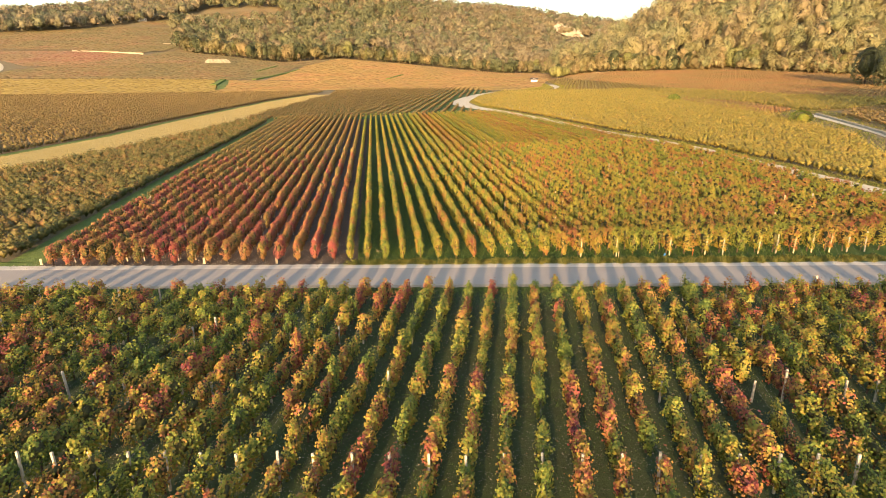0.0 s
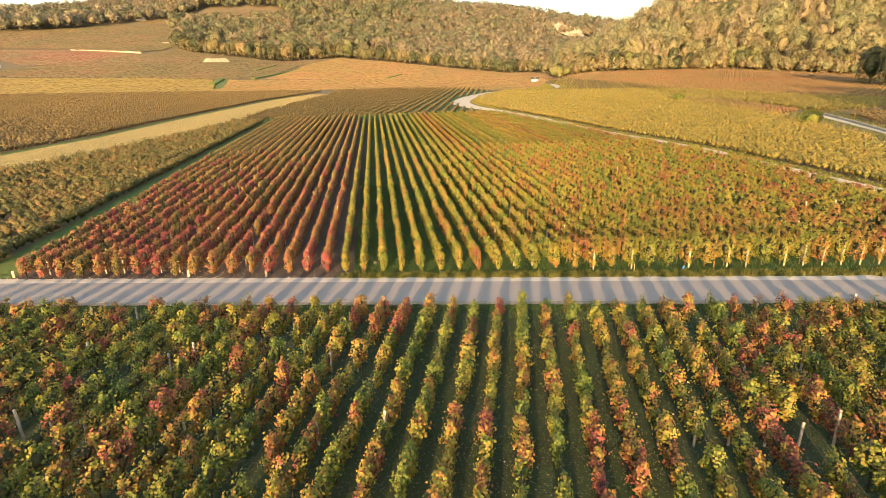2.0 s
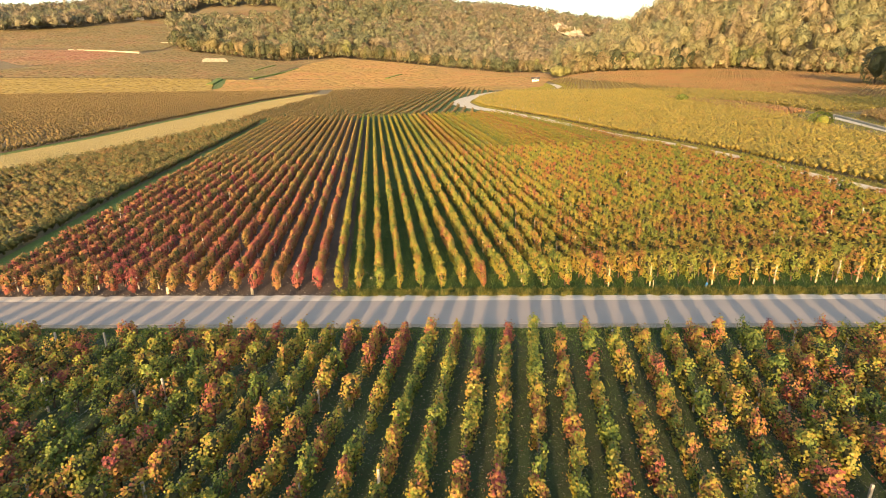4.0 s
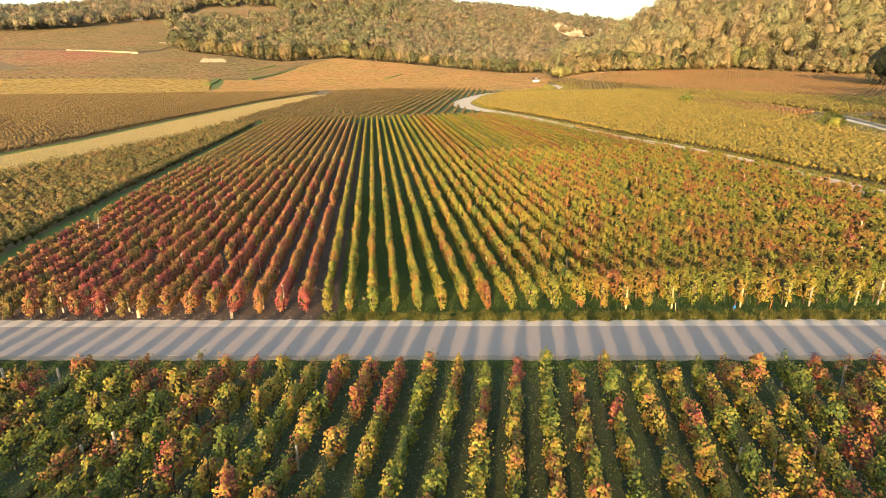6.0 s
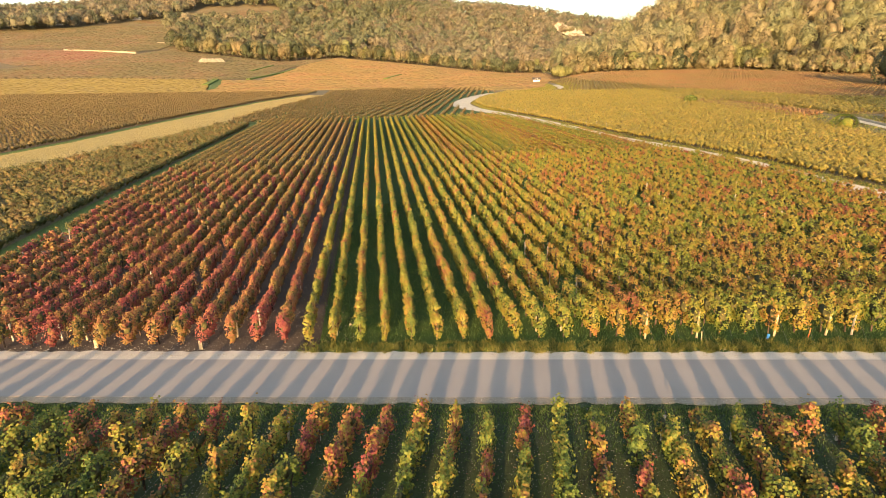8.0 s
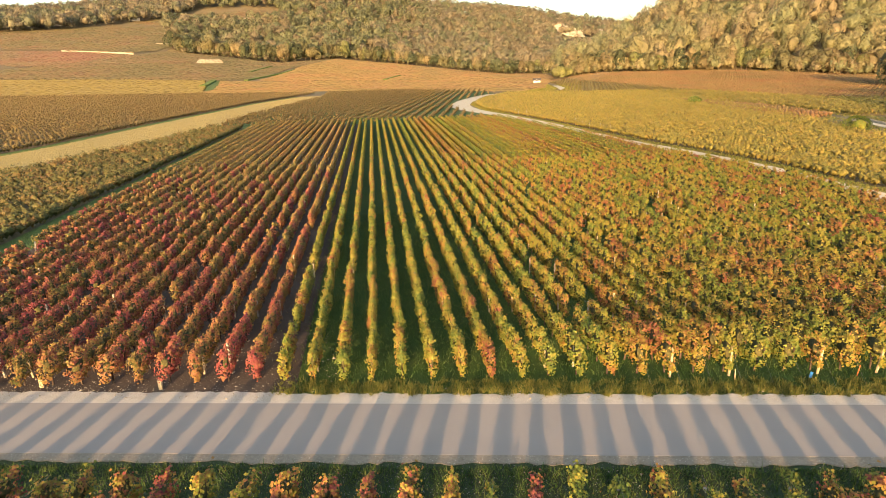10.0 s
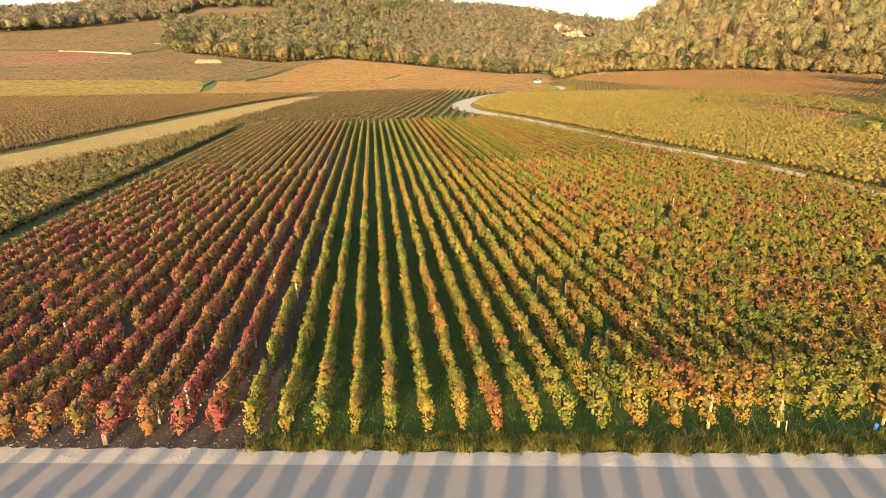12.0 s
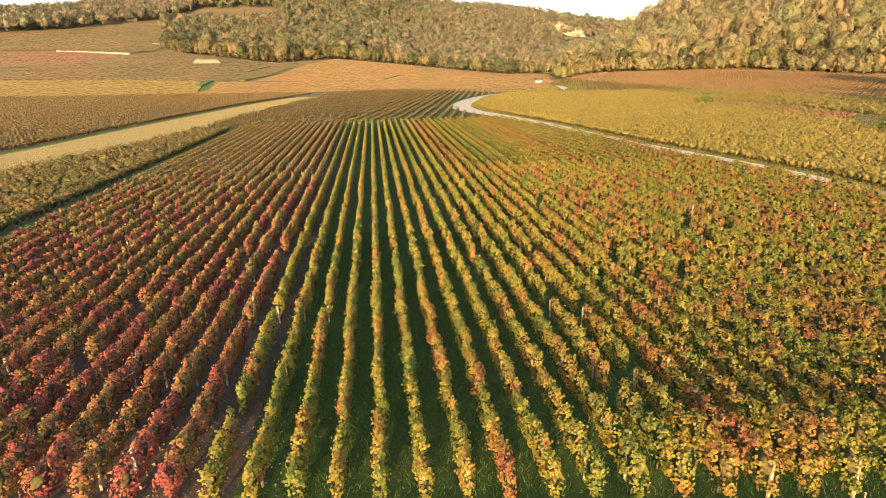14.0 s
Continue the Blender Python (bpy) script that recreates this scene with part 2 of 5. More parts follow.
def kites(rng, c, n, size, fold=0.25):
    """Folded leaves: two triangles each on a common rib, at centres c, facing n."""
    k = len(c)
    n = n / (np.linalg.norm(n, axis=1, keepdims=True) + 1e-9)
    u = rng.normal(size=(k, 3))
    u -= n * (u * n).sum(1, keepdims=True)
    u /= np.linalg.norm(u, axis=1, keepdims=True) + 1e-9
    w = np.cross(n, u)
    s = (size * rng.uniform(0.7, 1.25, k))[:, None]
    tip, base = c + u * s * 0.55, c - u * s * 0.45
    lift = n * s * fold
    left, right = c - w * s * 0.48 + lift, c + w * s * 0.48 + lift
    co = np.stack([base, left, tip, right], 1).reshape(-1, 3)
    i = np.arange(k)[:, None] * 4
    return co, np.concatenate([i + [0, 1, 2], i + [0, 2, 3]], 1).reshape(-1, 3)


def sprays(rng, c, n, size):
    """Sprays of leaves, each a small pointed blade at its centre c, facing n."""
    k = len(c)
    n = n / (np.linalg.norm(n, axis=1, keepdims=True) + 1e-9)
    u = rng.normal(size=(k, 3))
    u -= n * (u * n).sum(1, keepdims=True)
    u /= np.linalg.norm(u, axis=1, keepdims=True) + 1e-9
    w = np.cross(n, u)
    s = (size * rng.uniform(0.6, 1.3, k))[:, None]
    co = np.stack([c + u * s * 0.8, c - u * s * 0.4 - w * s * 0.6, c - u * s * 0.4 + w * s * 0.6], 1).reshape(-1, 3)
    return co, np.arange(3 * k).reshape(-1, 3)[:, ::-1]


def soft(whole, own, share=0.65):
    """Normals of leaves (four corners each) that lean towards the form of the whole plant."""
    unit = [v / (np.linalg.norm(v, axis=1, keepdims=True) + 1e-9) for v in (whole, own)]
    return np.repeat(unit[0] * share + unit[1] * (1 - share), 4, 0)


def rod(a, b, r0, r1, sides=5):
    a, b = np.array(a, float), np.array(b, float)
    d = (b - a) / np.linalg.norm(b - a)
    u = np.cross(d, (0.3, 0.9, 0.1))
    u /= np.linalg.norm(u)
    w = np.cross(d, u)
    ang = np.arange(sides) * 2 * np.pi / sides
    ring = np.cos(ang)[:, None] * u + np.sin(ang)[:, None] * w
    co = np.concatenate([a + ring * r0, b + ring * r1, [b]])
    f = []
    for i in range(sides):
        j = (i + 1) % sides
        f += [(i, j, sides + j), (i, sides + j, sides + i), (sides + i, sides + j, 2 * sides)]
    return co, np.array(f)


def join(pieces):
    co, fs, k = [], [], 0
    for c, f in pieces:
        co.append(c)
        fs.append(f + k)
        k += len(c)
    return np.concatenate(co), np.concatenate(fs)


# ---- ground ----
def ground_sheet():
    az = np.radians(np.concatenate([np.arange(-180, -50, 6), np.arange(-50, 60, 0.8), np.arange(60, 180, 6)]))
    r = np.concatenate([np.linspace(2, 40, 14), np.geomspace(44, 330, 30), np.linspace(340, 1250, 76), np.geomspace(1300, 4600, 8)])
    x, y = np.outer(r, np.sin(az)), np.outer(r, np.cos(az))
    co = np.stack([x, y, land(x, y)], -1).reshape(-1, 3)
    co = np.concatenate([co, [(0, 0, 0)]])
    n, k = len(az), len(r)
    i, j = np.meshgrid(np.arange(k - 1), np.arange(n), indexing="ij")
    a, b2 = (i * n + j).ravel(), (i * n + (j + 1) % n).ravel()
    f = np.concatenate([np.stack([a, b2, b2 + n], 1), np.stack([a, b2 + n, a + n], 1)])
    j = np.arange(n)
    f = np.concatenate([f, np.stack([np.full(n, len(co) - 1), (j + 1) % n, j], 1)])
    f = f[:, ::-1]
    tagged(new("ground", mesh_of("ground", co, f, M_FAR_GROUND, 3, True)), "dry ochre valley floor rising into long slopes", "ground", kind="structure")


def inside(poly, x, y):
    hit = np.zeros(np.shape(x), bool)
    for (x0, y0), (x1, y1) in zip(poly, poly[1:] + poly[:1]):
        cross = ((y0 > y) != (y1 > y))
        with np.errstate(divide="ignore", invalid="ignore"):
            hit ^= cross & (x < (x1 - x0) * (y - y0) / (y1 - y0 + 1e-12) + x0)
    return hit


def spans(poly, az, gap, shift=0.0):
    """Rows across a plot: for each, its offset and where it enters and leaves."""
    a = radians(az)
    d, n = np.array((math.sin(a), math.cos(a))), np.array((math.cos(a), -math.sin(a)))
    p = np.array(poly)
    out = []
    for o in np.arange(math.floor((p @ n).min() / gap) * gap + shift, (p @ n).max(), gap):
        cuts = []
        for q0, q1 in zip(p, np.roll(p, -1, 0)):
            h0, h1 = q0 @ n - o, q1 @ n - o
            if (h0 > 0) != (h1 > 0):
                cuts.append((q0 + (q1 - q0) * h0 / (h0 - h1)) @ d)
        cuts.sort()
        out += [(o, s0, s1) for s0, s1 in zip(cuts[::2], cuts[1::2]) if s1 - s0 > gap]
    return d, n, out


def sheet(name, poly, mat, label, category, lift=0.05, az=0.0, gap=2.0, step=8.0, kind="structure"):
    """A patch of ground cover that lies on the land."""
    d, n, rows = spans(poly, az, gap)
    co, f, k = [], [], 0
    for o, s0, s1 in rows:
        m = max(2, int((s1 - s0) / step) + 1)
        s = np.linspace(s0, s1, m)
        for side in (-0.5, 0.5):
            xy = np.outer(s, d) + n * (o + side * gap)
            co.append(np.column_stack([xy, land(xy[:, 0], xy[:, 1]) + lift]))
        i = np.arange(m - 1) + k
        f += [np.stack([i, i + m, i + m + 1], 1), np.stack([i, i + m + 1, i + 1], 1)]
        k += 2 * m
    return tagged(new(name, mesh_of(name, np.concatenate(co), np.concatenate(f), mat)), label, category, kind=kind)


def flat(name, poly, mat, label, category, lift=0.02):
    """A flat plot of ground cover on the valley floor, as one piece."""
    bm = bmesh.new()
    bm.faces.new([bm.verts.new((x, y, lift)) for x, y in poly])
    bmesh.ops.triangulate(bm, faces=bm.faces[:])
    bm.normal_update()
    bmesh.ops.reverse_faces(bm, faces=[f for f in bm.faces if f.normal.z < 0])
    me = bm_mesh(name, bm, mat)
    return tagged(new(name, me), label, category, kind="structure")


def ribbon(name, left, right, mat, label, category, lift=0.03, thick=0.12):
    """A road between two edge lines, with a slight crown and real thickness."""
    per = 12 if len(left) < 30 else 2
    m = per * (len(left) - 1) + 1
    t = np.linspace(0, len(left) - 1, m)

    def curve(pts):
        p = np.array([pts[0]] + list(pts) + [pts[-1]], float)
        i = np.minimum(t.astype(int), len(pts) - 2)
        q = (t - i)[:, None]
        a, b2, c, e = p[i], p[i + 1], p[i + 2], p[i + 3]
        return 0.5 * (2 * b2 + (c - a) * q + (2 * a - 5 * b2 + 4 * c - e) * q ** 2 + (3 * b2 - a - 3 * c + e) * q ** 3)
    lo, hi = curve(left), curve(right)
    co = []
    for k, w in enumerate((0, 0, 0.25, 0.5, 0.75, 1, 1)):
        xy = lo + (hi - lo) * w
        z = land(xy[:, 0], xy[:, 1]) + (lift - thick if k in (0, 6) else lift + 0.004 * math.sin(w * math.pi))
        co.append(np.column_stack([xy, z]))
    i = np.arange(m - 1)
    f = [np.stack([i + r * m, i + 1 + r * m, i + 1 + (r + 1) * m, i + (r + 1) * m], 1) for r in range(6)]
    return tagged(new(name, mesh_of(name, np.concatenate(co), np.concatenate(f)[:, ::-1], mat, 4)), label, category, kind="structure")


def road_far(x):
    return 30.55 - 0.155 * x


def road_near(x):
    return 27.95 - 0.153 * x


ground_sheet()
XS = (-70, -45, -25, -12, 0, 12, 25, 45, 70)
ribbon("road", [(x, road_near(x)) for x in XS], [(x, road_far(x)) for x in XS], M_ASPHALT, "narrow grey worn asphalt vineyard road", "road", 0.05)
SX = [-48 + 0.22 * i for i in range(437)]
M_DIRT = earth_material("roadside_dirt", (0.36, 0.30, 0.225), (0.24, 0.20, 0.14), 14.0, 1.2, 0.25, (0.4, 0.36, 0.3))
rag = np.random.default_rng(90)
ribbon("pavement_shoulder_near", [(x, road_near(x) - 0.3 - 0.12 * rag.random() - 0.05 * math.sin(x * 2.3)) for x in SX], [(x, road_near(x) - 0.003) for x in SX], M_DIRT, "brown stony dirt shoulder beside the asphalt", "shoulder", 0.045)
ribbon("pavement_shoulder_far", [(x, road_far(x) + 0.003) for x in SX], [(x, road_far(x) + (0.66 if x < -1.5 else 0.58) + 0.03 * (math.sin(x * 1.1) + math.sin(x * 5.3 + 1) + math.sin(x * 13.7)) + 0.06 * rag.random()) for x in SX], M_GRAVEL, "pale gravel shoulder beside the asphalt", "shoulder", 0.045)

TRACK = [(41.0, 36), (40.9, 44.5), (40.2, 55), (40.1, 65.7), (38.3, 76.5), (35.6, 88), (34.2, 101), (32.4, 112), (28.6, 134), (24.8, 148), (22.2, 166), (26.8, 188), (36.5, 213), (45, 228)]
TRACK_R = [(43.2, 37), (43.1, 46), (42.5, 57.5), (42.1, 68.5), (40.2, 79.5), (37.5, 91), (35.9, 104), (34.4, 117), (30.5, 139), (27.6, 154), (28, 172), (33, 191), (41, 214), (49, 227)]
VINE_EDGE = [(39.9, 24.5), (39.3, 38), (38.8, 50), (38.6, 60), (36.9, 69), (34.4, 79), (33.0, 91), (31.2, 101), (27.7, 120), (26.1, 127)]
near_poly = [(-60, 37.05), (-60, -30), (60, -30), (60, 18.7), (25, 24.05), (0, 27.88), (-25, 31.7)]
far_poly = [(-19.9, 34), (-10, 32.4), (0, 31.2), (15, 29.0)] + VINE_EDGE + [(-20.2, 127)]
flat("field_near", near_poly, M_GROUND, "dark stony soil and grass between vine rows", "field", 0.02)
flat("field_soil", [(-20.3, 34.0), (-10, 32.4), (-1.5, 31.15), (-1.2, 127), (-20.3, 127)], M_SOIL, "bare brown stony soil between red vines", "field", 0.03)
flat("field_grass", [(-1.497, 31.15), (15, 28.65), (41, 23.8)] + TRACK[:10] + [(24, 150), (-24, 150), (-20.3, 127.003), (-1.497, 127.003)], M_INTERROW, "dark green grass between vine rows", "field", 0.02)


# ---- vines ----
def vine_shape(rng, leaves, size, length=0.98, half=0.2, low=0.27, high=1.2, shoots=15, ragged=1.0, fine=True):
    """One trained vine: an uneven upright curtain of leafy shoots along its wire."""
    bumps = rng.normal(size=4)
    fill = leaves // 3
    k = shoots + fill
    t = np.concatenate([(np.arange(shoots) + rng.uniform(0, 1, shoots)) / shoots - 0.5, rng.uniform(-0.5, 0.5, fill)])
    end = np.arange(k) % 7 == 0
    t = np.where(end, np.sign(t) * rng.uniform(0.42, 0.5, k), t)
    ang = rng.uniform(0, 2 * np.pi, k)
    rad = np.sqrt(np.where(end, rng.uniform(0.0, 0.9, k), rng.uniform(0.3, 1.15, k)))
    fat = (1 + ragged * (0.25 * np.sin(t * 9 + bumps[0] * 3) + 0.12 * bumps[1])) * (1 - 0.9 * np.abs(t) ** 2.2)
    top = high + ragged * (0.12 * np.sin(t * 7 + bumps[2] * 3) + 0.06 * bumps[3]) - (0.2 + 0.3 * ragged) * np.abs(t) ** 2.5
    mid, tall = (top + low) / 2, (top - low) / 2
    side = np.cos(ang) * rad
    up = np.sign(np.sin(ang)) * np.abs(np.sin(ang)) ** 0.75 * rad
    taper = 1 - 0.35 * np.clip(-up, 0, 1) - 0.4 * np.clip(up, 0, 1)
    spot = np.column_stack([half * fat * taper * side, t * length, mid + tall * up])
    way = np.column_stack([side * 1.2, np.where(end, 1.6, 0.9) * t, up * 0.7 + 0.3])
    own = np.concatenate([rng.integers(0, shoots, leaves - fill), np.arange(shoots, k)])
    loose = rng.normal(0, 1, (leaves, 3)) * np.where(own < shoots, 1.0, 0.5)[:, None]
    c = spot[own] + loose * (0.065, 0.075, 0.085) * (0.5 + 0.5 * ragged)
    whole = way[own] + 0.35 * loose
    n = whole + rng.normal(0, 0.45, (leaves, 3)) + (0, -0.8, 0.2)   # leaves turn to the sun
    if fine:
        co, f = kites(rng, c, n, size, 0.12)
        return co, f, soft(whole + (0, -0.5, 0), n, 0.35)
    co, f = sprays(rng, c, n, size)
    return co, f, soft(whole + (0, -0.5, 0), n, 0.35)[np.arange(4 * leaves) % 4 < 3]


def core_shape(length, half, low, high, rings=4, sides=5):
    """The dense inside of a vine or hedge, under its outer leaves."""
    t = np.linspace(-0.5, 0.5, rings)
    ang = np.arange(sides) * 2 * np.pi / sides + 0.5
    swell = 0.36 * (1 - 0.6 * (2 * np.abs(t)) ** 3)
    co = np.stack([half * swell[:, None] * np.cos(ang), np.repeat(t[:, None] * length * (0.8 if length < 2 else 1), sides, 1), (low + high) / 2 + (high - low) / 2 * (0.4 + 0.6 * swell[:, None] / 0.36) * 0.66 * np.sin(ang)], -1).reshape(-1, 3)
    f = []
    for r in range(rings - 1):
        for i in range(sides):
            a, b2 = r * sides + i, r * sides + (i + 1) % sides
            f += [(b2, a, b2 + sides), (b2 + sides, a, a + sides)]
    last = (rings - 1) * sides
    f += [(0, i, i + 1) for i in range(1, sides - 1)] + [(last, last + i + 1, last + i) for i in range(1, sides - 1)]
    return co, np.array(f)


def trunk_shape(rng, limbs):
    x, y = rng.normal(0, 0.03, 2)
    if not limbs:
        return rod((0, 0, -0.05), (x, y, 0.5), 0.035, 0.02, 4)
    return join([rod((0, 0, -0.05), (x, y, 0.35), 0.035, 0.028), rod((x, y, 0.33), (x * 2, 0.12, 0.62), 0.026, 0.016), rod((x, y, 0.33), (-x, -0.13, 0.58), 0.022, 0.014)])


def vine_meshes(count, leaves, size, mat, seed, **shape):
    rng = np.random.default_rng(seed)
    out = []
    for _ in range(count):
        lc, lf, ln = vine_shape(rng, leaves, size, **shape)
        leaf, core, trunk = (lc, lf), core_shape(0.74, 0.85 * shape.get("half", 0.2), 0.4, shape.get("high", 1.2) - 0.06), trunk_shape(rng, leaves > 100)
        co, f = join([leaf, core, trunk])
        me = mesh_of("vine", co, f, [mat, M_CANE_SHADE, M_BARK], normals=np.concatenate([ln, core[0] - (0, 0, 0.7), trunk[0] * (1, 1, 0)]))
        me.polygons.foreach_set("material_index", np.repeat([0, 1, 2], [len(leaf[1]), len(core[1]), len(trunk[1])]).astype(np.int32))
        out.append(me)
    return out


def post_mesh(mat, tall=1.45, w=0.038):
    bm = bmesh.new()
    bmesh.ops.create_cube(bm, size=1)
    for v in bm.verts:
        v.co = (v.co.x * 2 * w, v.co.y * 1.7 * w, (v.co.z + 0.5) * tall - 0.1)
    bmesh.ops.bevel(bm, geom=[e for e in bm.edges if min(v.co.z for v in e.verts) > 0.5], offset=0.01, segments=1, affect="EDGES")
    return bm_mesh("post", bm, mat)


POST, NEWPOST, STUB = post_mesh(M_POST, 1.25, 0.033), post_mesh(M_NEWPOST, 1.15, 0.032), post_mesh(M_NEWPOST, 0.5, 0.06)


def row_wire(parent, length, z):
    co, f = rod((0, 0, z), (0, length, z), 0.002, 0.002, 3)
    part("wire", mesh_of("wire", co, f, M_WIRE), parent)


def vine_row(at, az, length, meshes, mid_meshes, far_leaf, rng, mid_from, far_from, label, group, gaps=0.05, posts=4.6, post=None, phase=0.0, wire=True, ends=1.0, tall_posts=0.15, fade=None, lines=()):
    """A trellised row from its front end: posts, wires, single vines, and past far_from one joined stretch of foliage."""
    row = tagged(new("vine_row"), label, "vine row", group)
    row.matrix_basis = pose(at[0], at[1], 0, 0, 0, -az)
    s = 0.35
    while s < min(length, far_from):
        if rng.random() > gaps or (s < 2 and az < 90):
            pool = meshes if s < mid_from else fade if fade and rng.random() < (s - 14) / 34 else mid_meshes
            k = rng.uniform(0.86, 1.12) if az > 90 else rng.uniform(0.93, 1.07) if s > 1.6 else 1.08 + (0.12 if at[0] > 8 else 0)
            m = pose(rng.normal(0, 0.03), s, 0, 0, 0, (180 if az > 90 else 0) + rng.normal(0, 7 if az > 90 else 4)) @ Matrix.Diagonal((k * rng.uniform(0.88, 1.15), rng.uniform(0.95, 1.12), k, 1))
            part("vine", pool[rng.integers(0, len(pool))], row, at=m)
        s += 1.0 + rng.normal(0, 0.06)
    if length > far_from:
        t = np.arange(far_from, length, 1.0 / 30)
        k = len(t)
        ang = rng.uniform(-0.6, np.pi + 0.6, k)
        lump = 1 + 0.22 * np.sin(t * 6.1 + rng.uniform(0, 6)) + 0.15 * np.sin(t * 2.3)
        c = np.column_stack([0.15 * np.cos(ang) * lump, t, 0.68 + 0.52 * np.sin(ang) * (0.85 + 0.15 * lump)])
        whole = np.column_stack([np.cos(ang) * 1.2, 0.9 * np.sin(t * 6.28), np.sin(ang) * 0.8])
        n = whole + rng.normal(0, 0.35, (k, 3)) + (0, -0.6, 0.2)
        co, f = kites(rng, c, n, 0.185)
        hc, hf = core_shape(length - far_from, 0.2, 0.2, 1.18, int(length - far_from) + 2)
        hc[:, 1] += (length + far_from) / 2
        hc[:, 0] *= 1 + 0.2 * np.sin(hc[:, 1] * 5.3)
        me = mesh_of("foliage", *join([(co, f), (hc, hf)]), [far_leaf, far_leaf], normals=np.concatenate([soft(whole, n, 0.5), (hc - (0, 0, 0.7)) * (1, 0, 1)]))
        me.polygons.foreach_set("material_index", np.repeat([0, 1], [len(f), len(hf)]).astype(np.int32))
        part("foliage", me, row)
    if posts:
        s = phase
        while s < min(length, 70):
            if s > phase or rng.random() < ends:
                part("post", post or POST, row, at=pose(0.02, s, 0.12 if rng.random() < tall_posts or round(s, 2) in lines else -0.32, rng.normal(0, 2), rng.normal(0, 2), 0))
            s += posts
    if wire:
        for z in (0.62, 1.02):
            row_wire(row, length, z)
        if phase < 0.1:
            co, f = rod((0.03, 0.1, 0.95), (0.08, -0.75, 0.0), 0.003, 0.003, 3)
            part("brace_wire", mesh_of("brace_wire", co, f, M_WIRE), row)
    return row


def near_field():
    rng = np.random.default_rng(11)
    full = vine_meshes(20, 460, 0.082, L_NEAR, 3, half=0.168, high=1.2, shoots=22) + vine_meshes(3, 260, 0.082, L_NEAR, 4, half=0.15, high=1.0, shoots=10)
    a = radians(14.3)
    for k in range(-28, 27):
        x = 7.197 + 1.0034 * k                    # where the row meets the road
        y = 26.0 - 0.148 * x
        x, y = x - 0.15 * math.sin(a), y - 0.15 * math.cos(a)
        back = 16.8
        vine_row((x, y), 14.3 + 180, back, full, full, L_NEAR, rng, 99, 99, "trellised vine row with mixed green, yellow and red autumn leaves", "vine rows before the road", 0.06, 4.3, None, 0.2, True, 0.6, 0.1, lines=(13.1,))


def far_field():
    rng = np.random.default_rng(12)
    gold, red, amber = (vine_meshes(12, 430, 0.076, m, s, half=h, shoots=24, ragged=g) for m, s, h, g in ((L_GOLD, 5, 0.165, 0.5), (L_RED, 6, 0.21, 0.4), (L_RIGHT, 7, 0.18, 0.35)))
    gold2, red2, amber2 = (vine_meshes(8, 170, 0.115, m, s, half=h, shoots=20, ragged=g, fine=False) for m, s, h, g in ((L_GOLD, 8, 0.165, 0.5), (L_RED, 9, 0.20, 0.4), (L_RIGHT, 10, 0.18, 0.35)))
    bronze2 = vine_meshes(8, 170, 0.115, L_BRONZE, 13, half=0.2, shoots=20, ragged=0.4, fine=False)
    d, n, rows = spans(far_poly, 0.0, 1.035, 0.0)
    for o, s0, s1 in rows:
        x = o + 0.17
        front = 31.8 - 0.115 * x
        pool = (red, red2, L_BRONZE, "red and rust") if x < -2.0 else (gold, gold2, L_GOLD, "golden yellow and green") if x < 10 else (amber, amber2, L_RIGHT, "amber, green and red")
        vine_row((x, front), 0.0, s1 - front, pool[0], pool[1], pool[2], rng, 13 if abs(x - 5) < 20 else 3, 46 if x > -2 else 40 + 6 * rng.random(),
                 "long trellised vine row with %s autumn leaves" % pool[3], "vine rows beyond the road", 0.03 if x < 9 else 0.06, 5.0, NEWPOST if rng.random() < 0.6 else POST, 0.9 if x < 10 else 0.05, x > -3, 0.5, 0.03 if x < 10 else 0.1, bronze2 if x < -2 else None, (0.05,))


